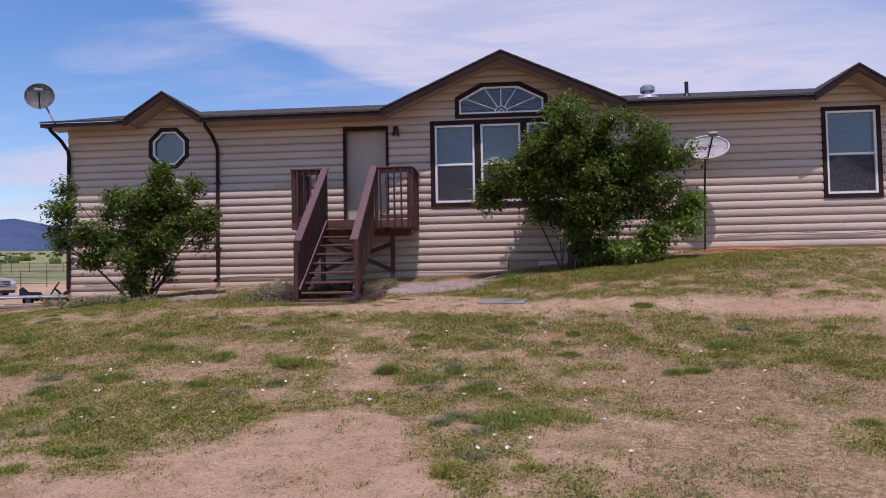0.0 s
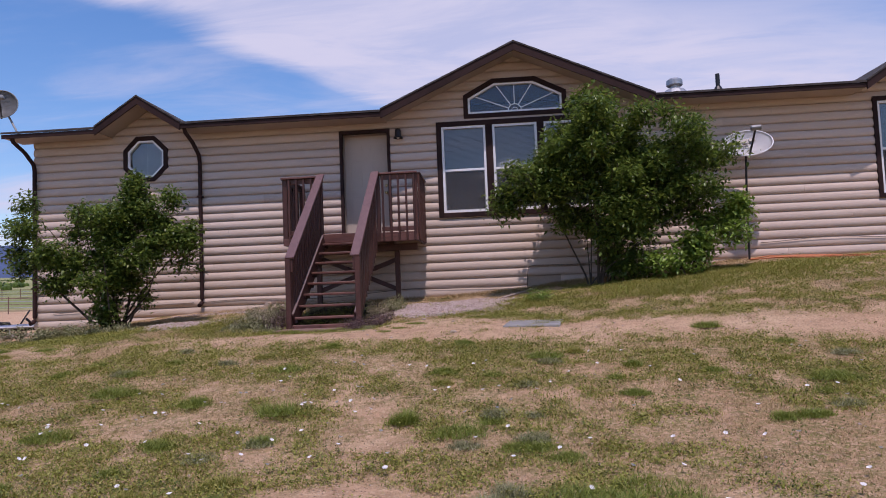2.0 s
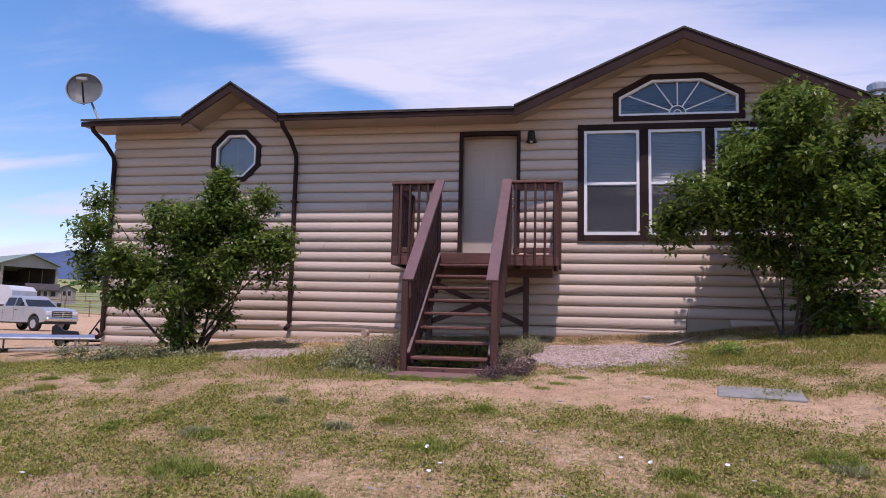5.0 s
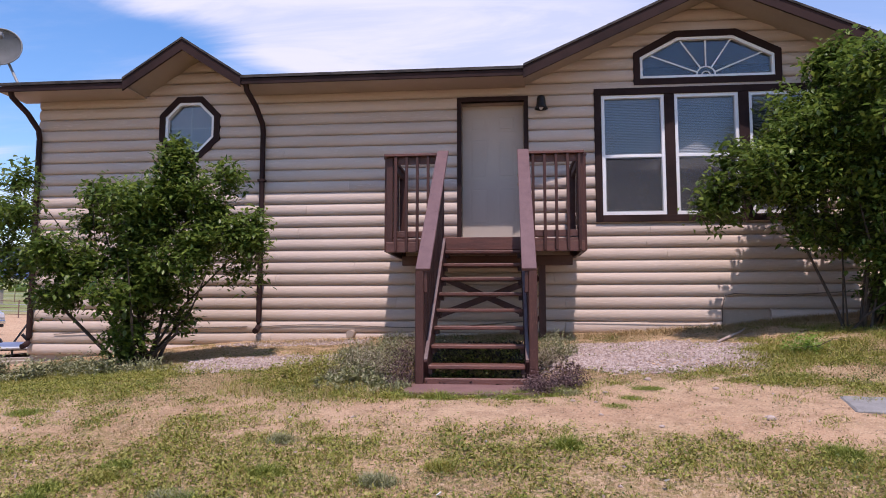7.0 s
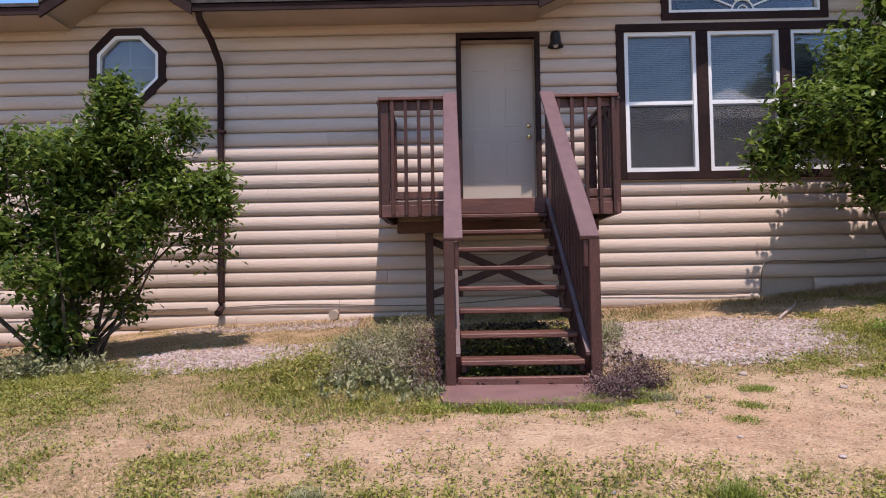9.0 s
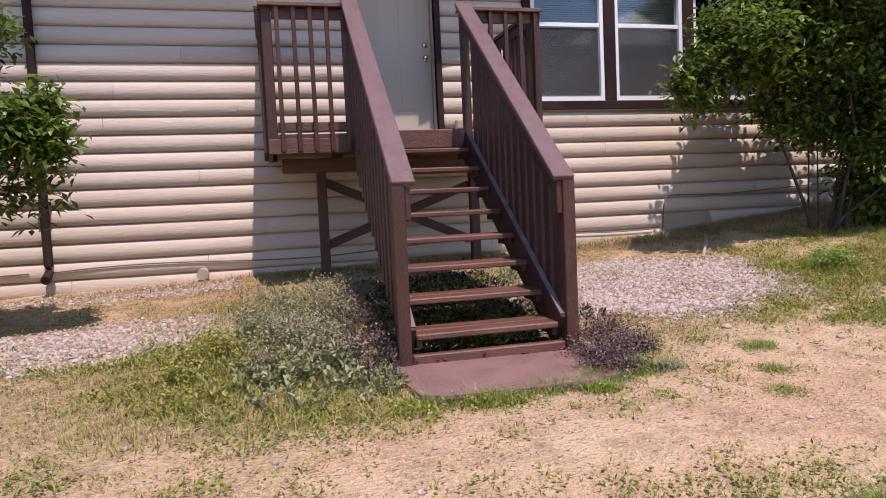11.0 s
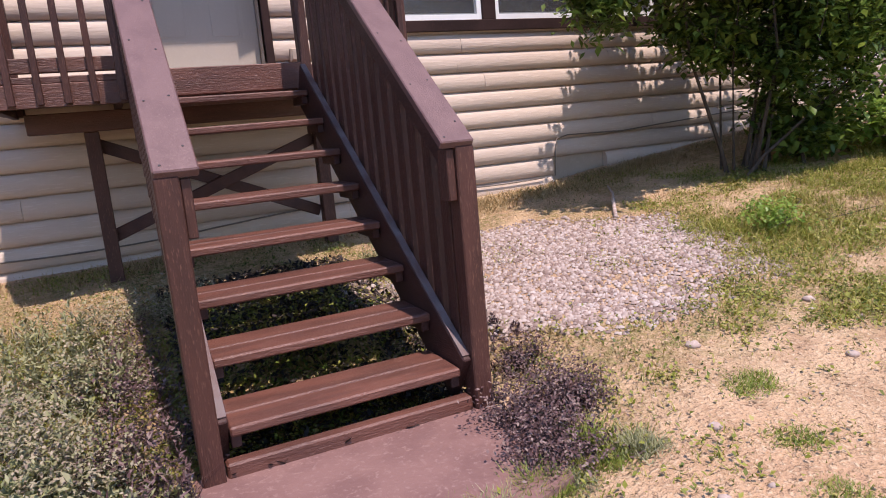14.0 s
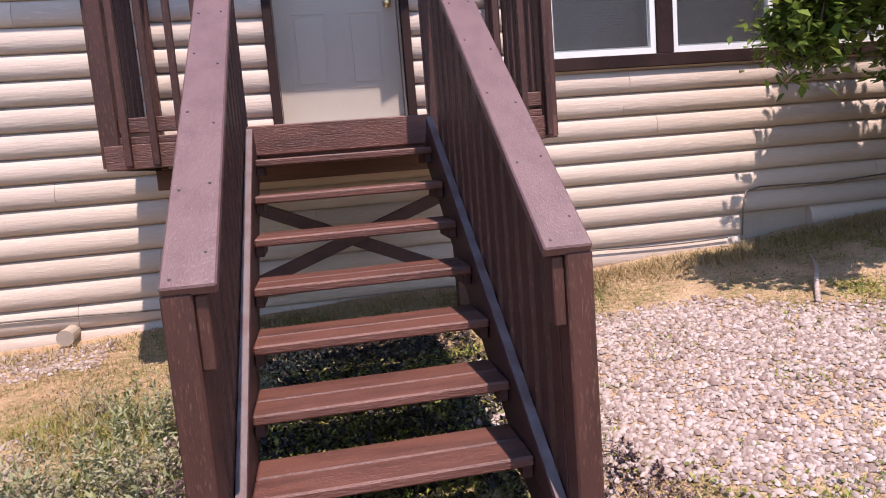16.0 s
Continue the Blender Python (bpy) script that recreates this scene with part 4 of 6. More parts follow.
dish("satellite_dish", (-7.50, -0.38, 4.67), 20, -8, 0.62, 0.60, GREY, "grey round satellite dish on the roof corner",
     [(0.02, 0.12, -0.02), (0.04, 0.14, -0.18), (0.30, 0.06, -0.58), (0.33, 0.08, -0.64)])
wdish = dish("satellite_dish", (7.28, -0.6, 2.96), -14, -30, 0.86, 0.60, DISHW, "white oval satellite dish with dark markings on a mast",
             [(0.0, 0.10, -0.02), (0.0, 0.13, -0.25), (-0.02, 0.16, -0.9), (-0.05, 0.16, ground_z(7.4, -0.4) - 2.99)])
logo = bmesh.new()
for lo, hi in (((-0.17, 0.045, 0.04), (-0.10, 0.05, 0.14)), ((-0.08, 0.05, 0.04), (0.02, 0.055, 0.14)), ((0.04, 0.05, 0.08), (0.14, 0.055, 0.15)), ((-0.14, 0.045, -0.02), (0.06, 0.05, 0.0))):
    add_box(logo, lo, hi)
logo.transform(pose(0, 0, 0, -30, 0, -14))
part("marking", logo, BLACK, wdish, "dark bars of lettering")

vent_cap = empty("roof_vent", "galvanised round roof vent with a cap", "vent", at=(6.46, 1.0, TOP + SLOPE * (1.0 - OVER)))
part("flashing", lathe([(0.28, -0.06), (0.20, 0.03), (0.11, 0.07)], 18), GALV, vent_cap)
part("pipe", lathe([(0.10, 0.0), (0.10, 0.15)], 18), GALV, vent_cap)
part("cap", lathe([(0.15, 0.12), (0.165, 0.14), (0.165, 0.24), (0.11, 0.28)], 18), GALV, vent_cap)
stack = empty("vent_pipe", "short dark plumbing vent pipe on the roof", "pipe", at=(7.35, 1.0, TOP + SLOPE * (1.0 - OVER)))
part("pipe", tube([(0, 0, -0.05), (0, 0, 0.33)], 0.045, 12), BLACK, stack)
part("boot", lathe([(0.10, -0.03), (0.06, 0.06)], 12), BLACK, stack)

# ---- shrubs ----


def leaf_cloud(rng, points, size, droop=0.3, wide=0.27):
    """Small folded leaves at the points, as arrays of corners and faces."""
    n = len(points)
    yaw = rng.uniform(0, 2 * np.pi, n)
    tilt = rng.normal(-droop, 0.5, n)
    ln = size * rng.uniform(0.6, 1.25, n)
    d = np.stack([np.cos(yaw) * np.cos(tilt), np.sin(yaw) * np.cos(tilt), np.sin(tilt)], 1)
    side = np.stack([-np.sin(yaw), np.cos(yaw), rng.normal(0, 0.35, n)], 1)
    side /= np.linalg.norm(side, axis=1, keepdims=True)
    up = np.cross(d, side)
    p = np.asarray(points)
    w = ln * wide
    mid = p + d * (ln * 0.45)[:, None]
    v = np.stack([p, mid + side * w[:, None] + up * (w * 0.35)[:, None], p + d * ln[:, None], mid - side * w[:, None] + up * (w * 0.35)[:, None]], 1).reshape(-1, 3)
    i = np.arange(n)[:, None] * 4
    f = np.concatenate([i + [[0, 1, 2]], i + [[0, 2, 3]]], 1).reshape(-1, 3)
    return v, f


def mesh_from(name, v, f, material):
    me = bpy.data.meshes.new(name)
    me.vertices.add(len(v))
    me.vertices.foreach_set("co", np.asarray(v, dtype=np.float32).ravel())
    me.loops.add(f.size)
    me.loops.foreach_set("vertex_index", np.asarray(f, dtype=np.int32).ravel())
    me.polygons.add(len(f))
    me.polygons.foreach_set("loop_start", np.arange(0, f.size, f.shape[1], dtype=np.int32))
    me.update(calc_edges=True)
    me.materials.append(material)
    return me


def shrub(name, at, lobes, leaves, size, seed, label, material=LEAF, stems=14, category="shrub", trunk_r=0.028, clumps=1):
    """Stems fanning from the base to lobes of twigs, each carrying leaves."""
    rng = np.random.default_rng(seed)
    thing = empty(name, label, category, "", at=at)
    bm = bmesh.new()
    pts = []
    weights = np.array([l[3] * l[4] * l[5] for l in lobes]) ** 0.8
    weights /= weights.sum()
    total = 0
    # sprays gather on many small heads over each lobe, with gaps between
    heads = []
    for k, (cx, cy, cz, rx, ry, rz) in enumerate(lobes):
        for _ in range(max(3, int(40 * (rx * ry * rz) ** 0.75 * clumps))):
            d = rng.normal(0, 1, 3)
            d /= np.linalg.norm(d)
            q = rng.uniform(0.35, 1.08)
            small = rng.uniform(0.16, 0.34) * (1 if clumps == 1 else 0.6)
            heads.append((cx + d[0] * rx * q, cy + d[1] * ry * q, cz + d[2] * rz * q, small * rx ** 0.4, small * ry ** 0.4, small * 0.85 * rz ** 0.4))
    while total < leaves:
        cx, cy, cz, rx, ry, rz = heads[rng.integers(len(heads))]
        d = rng.normal(0, 1, 3)
        d /= np.linalg.norm(d)
        r = rng.uniform(0.45, 1.0) ** 0.55 * (1 + 0.16 * rng.normal())
        c = np.array([cx + d[0] * r * rx, cy + d[1] * r * ry, cz + d[2] * r * rz])
        if c[2] < (0.12 if clumps == 1 else 0.01):
            continue
        m = int(rng.integers(8, 18))
        spray = rng.normal(0, 1, (m, 3)) * [0.085, 0.085, 0.07] * (size / 0.12)
        axis = rng.normal(0, 1, 3) + [d[0], d[1], 0.5]
        axis /= np.linalg.norm(axis)
        spray += np.outer(rng.uniform(-0.16, 0.16, m), axis)
        pts.append(c + spray)
        total += m
        if rng.random() < (0.15 if clumps == 1 else 0.04):
            q = 1 if clumps == 1 else 0.35
            add_tube(bm, [tuple(c - axis * 0.16 * q), tuple(c), tuple(c + axis * 0.2 * q)], [0.006 * q, 0.004 * q, 0.002 * q], 4, False)
    for s in range(stems):
        k = rng.choice(len(lobes), p=weights)
        cx, cy, cz, rx, ry, rz = lobes[k]
        tip = np.array([cx, cy, cz]) + rng.normal(0, 0.45, 3) * [rx, ry, rz]
        base = np.array([rng.normal(0, 0.16), rng.normal(0, 0.12), -0.08])
        mid = base * 0.55 + tip * 0.45 + (np.array([0, 0, 0.18]) + rng.normal(0, 0.13, 3)) * (1 if clumps == 1 else 0.4)
        r = trunk_r * rng.uniform(0.6, 1.2)
        stem = tube([tuple(base), tuple(base * 0.8 + mid * 0.2 + [0, 0, 0.05]), tuple(mid), tuple(tip)], [r, r * 0.8, r * 0.55, r * 0.2], 6)
        part("stem", stem, BARK, thing)
    part("twig", bm, BARK, thing)["kind"] = "stuff"
    v, f = leaf_cloud(rng, np.concatenate(pts), size)
    crown = new("crown", mesh_from("crown", v, f, material))
    crown.parent = thing
    return thing


shrub("lilac_shrub", (4.45, -1.35, ground_z(4.45, -1.35)),
      [(0.0, -0.1, 2.55, 0.95, 0.75, 0.75), (0.2, -0.1, 1.75, 1.25, 0.85, 0.85), (-1.25, -0.05, 1.68, 0.78, 0.50, 0.34), (-1.80, 0.0, 1.46, 0.45, 0.38, 0.24), (1.35, -0.2, 2.3, 0.85, 0.7, 0.6), (1.3, -0.3, 1.55, 0.75, 0.6, 0.5),
       (0.0, 0.0, 3.1, 0.35, 0.4, 0.45), (0.35, -0.1, 0.95, 0.65, 0.5, 0.42), (0.25, -0.15, 0.45, 0.55, 0.4, 0.32), (-0.55, 0.0, 1.25, 0.45, 0.4, 0.28), (-0.5, -0.1, 2.2, 0.8, 0.7, 0.6)],
      58000, 0.096, 11, "large dense green leafy shrub against the house wall", LEAF, 15, "shrub", 0.021)
shrub("lilac_shrub", (-4.30, -1.75, ground_z(-4.3, -1.75)),
      [(-0.15, -0.1, 1.55, 0.80, 0.65, 0.60), (0.45, -0.1, 1.60, 0.65, 0.6, 0.55), (0.44, 0.0, 2.25, 0.22, 0.22, 0.30), (0.44, 0.0, 2.55, 0.10, 0.10, 0.26), (0.95, 0.0, 2.15, 0.24, 0.26, 0.34), (-0.5, -0.1, 2.02, 0.38, 0.35, 0.28),
       (-1.5, -0.15, 2.05, 0.34, 0.34, 0.46), (-1.62, -0.1, 1.45, 0.28, 0.28, 0.30), (-0.95, -0.1, 1.35, 0.42, 0.4, 0.34), (-1.15, -0.1, 0.82, 0.36, 0.3, 0.20), (0.95, -0.1, 1.35, 0.42, 0.42, 0.42),
       (0.0, -0.1, 0.80, 0.62, 0.5, 0.45), (1.42, -0.1, 1.62, 0.22, 0.22, 0.22), (-0.1, -0.1, 0.35, 0.42, 0.35, 0.25)],
      31000, 0.088, 12, "rounded dark green leafy shrub with bare lower stems", LEAF, 20)
shrub("sapling", (5.85, -1.75, ground_z(5.85, -1.75)), [(-0.1, 0, 0.5, 0.55, 0.45, 0.4), (0.45, 0, 0.75, 0.4, 0.35, 0.35), (0.75, 0.0, 1.05, 0.16, 0.16, 0.2), (-0.3, -0.2, 0.25, 0.6, 0.4, 0.25)],
      5200, 0.10, 13, "low bright yellow-green leafy shrub beside the big one", LEAF_BRIGHT, 8)

# ---- lawn, weeds, gravel ----


def field(x, y, scale, seed):
    """Smooth random field over the plan, 0 to 1, for arrays."""
    u, v = np.asarray(x) * scale, np.asarray(y) * scale
    i, j = np.floor(u).astype(np.int64), np.floor(v).astype(np.int64)
    fu, fv = u - i, v - j
    fu, fv = fu * fu * (3 - 2 * fu), fv * fv * (3 - 2 * fv)

    def lattice(a, b):
        h = (a * 374761393 + b * 668265263 + seed * 974634533) & 0x7FFFFFFF
        h = ((h ^ (h >> 13)) * 1274126177) & 0x7FFFFFFF
        return ((h ^ (h >> 16)) & 0xFFFF) / 65535.0
    return (lattice(i, j) * (1 - fu) + lattice(i + 1, j) * fu) * (1 - fv) + (lattice(i, j + 1) * (1 - fu) + lattice(i + 1, j + 1) * fu) * fv


def many_z(x, y):
    return np.array([ground_z(a, b) for a, b in zip(x, y)])


DRIVE = ([-7, -3, -1, 0, 0.6, 1.0, 1.5, 2.1, 2.6, 3.2, 6, 12], [-14.5, -12.0, -11.0, -10.6, -10.1, -9.3, -8.8, -9.4, -10.6, -11.6, -12.9, -13.5])


def inside(x, y, cx, cy, rx, ry, soft=0.35):
    d = np.sqrt(((x - cx) / rx) ** 2 + ((y - cy) / ry) ** 2)
    d = d + 0.35 * (field(x, y, 2.3, 7) - 0.5)
    return np.clip((1 + soft / 2 - d) / soft, 0, 1)


def gravel_mask(x, y):
    g = np.maximum(inside(x, y, 1.62, -2.15, 1.15, 1.0), inside(x, y, -2.55, -2.15, 1.10, 0.60))
    g = np.maximum(g, 0.55 * inside(x, y, -2.4, -0.35, 1.3, 0.35))
    return g * (y < -0.12)


def sand_mask(x, y):
    path = np.clip(1.5 - np.abs(y + 4.75 + 0.12 * x + 0.5 * (field(x, y, 0.8, 3) - 0.5)) / 0.42, 0, 1) * np.clip((x + 4.5) / 3.5, 0.25, 1)
    spot = inside(x, y, 1.7, -4.4, 1.3, 0.75)
    drive = np.clip((np.interp(x, *DRIVE) - y + 0.5 * (field(x, y, 1.7, 4) - 0.5)) / 0.25, 0, 1)
    return np.maximum(np.maximum(path, spot), drive)


def lush_mask(x, y):
    a = np.maximum(inside(x, y, 4.5, -2.65, 2.4, 0.8), inside(x, y, 6.6, -2.2, 1.6, 0.8))
    return np.maximum(a, inside(x, y, -4.6, -2.5, 1.8, 0.55))


def cover(x, y):
    """How thickly grass grows."""
    c = 0.36 * field(x, y, 0.55, 1) + 0.40 * field(x, y, 1.9, 2) + 0.55 * field(x, y, 5.0, 5) + 0.36 * field(x, y, 12.0, 6) - 0.42
    c += 0.30 * np.clip(1 - np.abs(y + 6.3) / 1.6, 0, 1) * (x < 2.5)
    c += 0.5 * inside(x, y, -2.2, -3.2, 2.2, 1.25)
    c += 0.20 * np.clip((x - 1.2) / 1.5, 0, 1) * (y < -5.2)
    c = np.clip((c - 0.20) * 2.6 + 0.20, 0.13, 1)
    c = np.maximum(c, lush_mask(x, y) * 1.0)
    house = (x > -0.75) & (x < 0.6) & (y > -4.0) & (y < -3.2)
    return c * (1 - 0.93 * sand_mask(x, y)) * (1 - 0.93 * gravel_mask(x, y)) * (y < -0.1) * ~house


def blades(rng, x, y, z, per, height, width, spread):
    """Bent blades in tufts."""
    n = len(x)
    per = np.full(n, per)
    idx = np.repeat(np.arange(n), per)
    m = len(idx)
    h = np.asarray(height)[idx] * rng.uniform(0.45, 1.25, m)
    bx, by = x[idx] + rng.normal(0, spread, m), y[idx] + rng.normal(0, spread, m)
    bz = z[idx] - 0.006
    a = rng.uniform(0, 2 * np.pi, m)
    lean = h * rng.uniform(0.3, 1.7, m)
    w = width * rng.uniform(0.6, 1.4, m)
    px, py = -np.sin(a) * w / 2, np.cos(a) * w / 2
    v = np.empty((m, 3, 3))
    v[:, 0] = np.stack([bx - px, by - py, bz], 1)
    v[:, 1] = np.stack([bx + px, by + py, bz], 1)
    v[:, 2] = np.stack([bx + np.cos(a) * lean, by + np.sin(a) * lean, bz + h], 1)
    return v.reshape(-1, 3), np.arange(m * 3).reshape(-1, 3)


rng = np.random.default_rng(21)


def scatter(n, lo=(-9.5, -13.0), hi=(12.5, -0.15)):
    # thicker towards the house, where the walk ends
    x = rng.uniform(lo[0], hi[0], n)
    y = lo[1] + (hi[1] - lo[1]) * rng.uniform(0, 1, n)
    keep = (np.abs(x - 0.5) < 4.5 + np.abs(y + 15) * 0.75) & ((x > -6.5) | (y < -1.0))
    return x[keep], y[keep]


def stuff(name, v, f, material, label, category):
    return tagged(new(name, mesh_from(name, v, f, material)), label, category, kind="stuff")


x, y = scatter(200000)
c = cover(x, y)
green = field(x, y, 0.8, 9) * 0.45 + field(x, y, 3.0, 10) * 0.55 + 0.25 * lush_mask(x, y) + 0.10 * np.clip(1 - np.abs(y + 6.3) / 1.8, 0, 1)
green = green - 0.35 * ((y > -1.3) | ((y > -2.1) & (x < -0.8) & (x > -4))) * (1 - lush_mask(x, y))
grow = rng.uniform(0, 1, len(x)) < c
is_green = green + rng.normal(0, 0.07, len(x)) - 0.07 * np.clip((x - 2) / 2, 0, 1) * (y < -4.0) > 0.43
for flag, name, material, label, hh, per, wd in ((True, "lawn_grass", GRASS, "patchy short green lawn grass on dry soil", 0.026, 8, 0.007),
                                                 (False, "dry_grass", STRAW, "matted straw-coloured dry grass on the slope", 0.015, 10, 0.006)):
    k = grow & (is_green == flag)
    xs, ys = x[k], y[k]
    zs = many_z(xs, ys)
    v, f = blades(rng, xs, ys, zs, per, hh * (0.5 + 0.6 * field(xs, ys, 1.3, 12) + 0.9 * field(xs, ys, 6.0, 13)) * (1 + 0.9 * lush_mask(xs, ys)), wd, 0.040)
    stuff(name, v, f, material, label, "grass")
    if flag:
        # small-leaved mat growing among the blades
        idx = np.repeat(np.arange(len(xs)), 6)
        p = np.stack([xs[idx] + rng.normal(0, 0.038, len(idx)), ys[idx] + rng.normal(0, 0.038, len(idx)), zs[idx] + np.abs(rng.normal(0.006, 0.016, len(idx)))], 1)
        v, f = leaf_cloud(rng, p, 0.024, -0.2, 0.30)
        stuff("clover_mat", v, f, leaf_material("clover_leaf", [(0.095, 0.115, 0.014), (0.18, 0.20, 0.025), (0.275, 0.275, 0.045), (0.38, 0.33, 0.11)], 0.6, 0.25), "small-leaved yellow-green weeds matted in the lawn", "weeds")
# litter of straw on bare soil
x, y = scatter(30000)
k = rng.uniform(0, 1, len(x)) < np.where(gravel_mask(x, y) > 0.5, 0.10, 0.75)
x, y = x[k], y[k]
v, f = blades(rng, x, y, many_z(x, y) + 0.006, 3, np.full(len(x), 0.010), 0.009, 0.06)
stuff("plant_litter", v, f, leaf_material("litter", [(0.22, 0.15, 0.10), (0.36, 0.26, 0.17), (0.16, 0.12, 0.07), (0.46, 0.36, 0.25)], 0.9, 0.05), "dry plant litter strewn over bare soil", "litter")
# taller rank grass against the stairs and along the wall
x, y = rng.uniform(-3.3, -0.75, 3600), rng.uniform(-4.15, -0.9, 3600)
k = rng.uniform(0, 1, len(x)) < inside(x, y, -1.5, -2.7, 1.15, 1.4) * (0.35 + 0.65 * field(x, y, 2.5, 44)) * (1 - 0.8 * gravel_mask(x, y))
for flag, material, label in ((0, GRASS, "rank grey-green grass gone to seed beside the stairs"), (1, STRAW, "tall dry straw grass beside the stairs")):
    q = k & ((np.arange(len(x)) % 3 == 0) == bool(flag)) & (rng.uniform(0, 1, len(x)) < 0.7)
    v, f = blades(rng, x[q], y[q], many_z(x[q], y[q]), 12, 0.03 + 0.07 * field(x[q], y[q], 1.7, 45), 0.005, 0.05)
    stuff("rank_grass", v, f, material, label, "grass")
x, y = rng.uniform(-3.4, 7.0, 2600), -0.18 - np.abs(rng.normal(0, 0.22, 2600))
q = rng.uniform(0, 1, len(x)) < 0.25 + 0.75 * inside(x, y, 3.0, -0.8, 1.6, 0.9)
v, f = blades(rng, x[q], y[q], many_z(x[q], y[q]), 9, np.full(q.sum(), 0.07), 0.007, 0.05)
stuff("rank_grass", v, f, STRAW, "yellow dry grass along the wall base", "grass")
# creeping broad-leaved weeds, low and dark
x, y = scatter(12000)
k = rng.uniform(0, 1, len(x)) < np.clip(field(x, y, 1.4, 31) * 1.5 - 0.60, 0, 1) * cover(x, y) * 1.6
x, y = x[k], y[k]
z = many_z(x, y)
idx = np.repeat(np.arange(len(x)), 26)
p = np.stack([x[idx] + rng.normal(0, 0.065, len(idx)), y[idx] + rng.normal(0, 0.065, len(idx)), z[idx] + np.abs(rng.normal(0.012, 0.022, len(idx)))], 1)
v, f = leaf_cloud(rng, p, 0.022, -0.3)
stuff("low_weeds", v, f, leaf_material("creeping_weed", [(0.06, 0.085, 0.016), (0.115, 0.145, 0.025), (0.19, 0.205, 0.04)], 0.6, 0.25), "low creeping green weeds in the lawn", "weeds")


def tuft(at, r, h, material, label, seed, count=160):
    """A single clump of upright grass."""
    g = np.random.default_rng(seed)
    n = max(6, count // 4)
    a, d = g.uniform(0, 2 * np.pi, n), r * np.sqrt(g.uniform(0, 1, n))
    v, f = blades(g, d * np.cos(a), d * np.sin(a), np.zeros(n), 24, h * 0.7 * (1.15 - (d / r) ** 2), 0.006, 0.03)
    ob = new("grass_tuft", mesh_from("grass_tuft", v, f, material))
    ob.location = (at[0], at[1], ground_z(*at))
    return tagged(ob, label, "grass", kind="stuff")


BRIGHT = leaf_material("bright_grass", [(0.11, 0.155, 0.02), (0.18, 0.225, 0.03), (0.27, 0.30, 0.06)], 0.55, 0.3)
for k, (tx, ty, r, h) in enumerate([(-1.22, -8.0, 0.20, 0.12), (-1.26, -6.9, 0.30, 0.12), (1.73, -7.9, 0.10, 0.16), (0.55, -5.45, 0.10, 0.10), (0.60, -7.5, 0.34, 0.10), (2.2, -8.1, 0.28, 0.09), (-0.6, -9.6, 0.16, 0.10),
                                    (-1.4, -9.1, 0.22, 0.09), (3.4, -9.3, 0.35, 0.10), (2.95, -9.4, 0.3, 0.11), (4.9, -5.4, 0.16, 0.10), (-0.3, -7.3, 0.18, 0.10), (1.17, -4.15, 0.10, 0.03), (1.35, -3.8, 0.15, 0.035),
                                    (1.0, -4.45, 0.12, 0.03), (0.62, -3.75, 0.07, 0.10), (-0.35, -4.08, 0.18, 0.09), (0.2, -4.1, 0.12, 0.07), (3.0, -6.2, 0.2, 0.09), (0.3, -6.3, 0.2, 0.08), (5.4, -7.2, 0.25, 0.09), (-2.6, -7.6, 0.25, 0.10), (-3.4, -6.4, 0.3, 0.1)]):
    tuft((tx, ty), r, h, BRIGHT, "clump of bright green grass on dry soil", 100 + k, int(120 + 700 * r))


_placed = 0
while _placed < 110:
    gx, gy = random.uniform(-5.5, 7.5), random.uniform(-10.8, -4.6)
    if float(sand_mask(np.array([gx]), np.array([gy]))[0]) > 0.45 or float(field(gx, gy, 0.8, 9)) < 0.35:
        continue
    gr = random.uniform(0.05, 0.15)
    tuft((gx, gy), gr, random.uniform(0.05, 0.085), (BRIGHT, GRASS, SAGE, BRIGHT)[_placed % 4], "small leafy green clump in the thin lawn", 300 + _placed, int(140 + 900 * gr))
    _placed += 1

for k in range(15):
    ex = -0.78 + 1.5 * k / 14
    tuft((ex, -4.06 + 0.11 * (ex + 0.7) + random.uniform(-0.03, 0.05)), random.uniform(0.07, 0.13), random.uniform(0.05, 0.10), (GRASS, BRIGHT, SAGE)[k % 3], "low ragged grass creeping over the slab edge", 160 + k, 150)


def weed_clump(name, at, lobes, leaves, size, material, seed, label):
    return shrub(name, (at[0], at[1], ground_z(*at)), [(a, b, c * 0.62, d, e, g * 0.7) for a, b, c, d, e, g in lobes], leaves * 2 // 5, size, seed, label, material, 9, "weed", 0.005, 2.5)


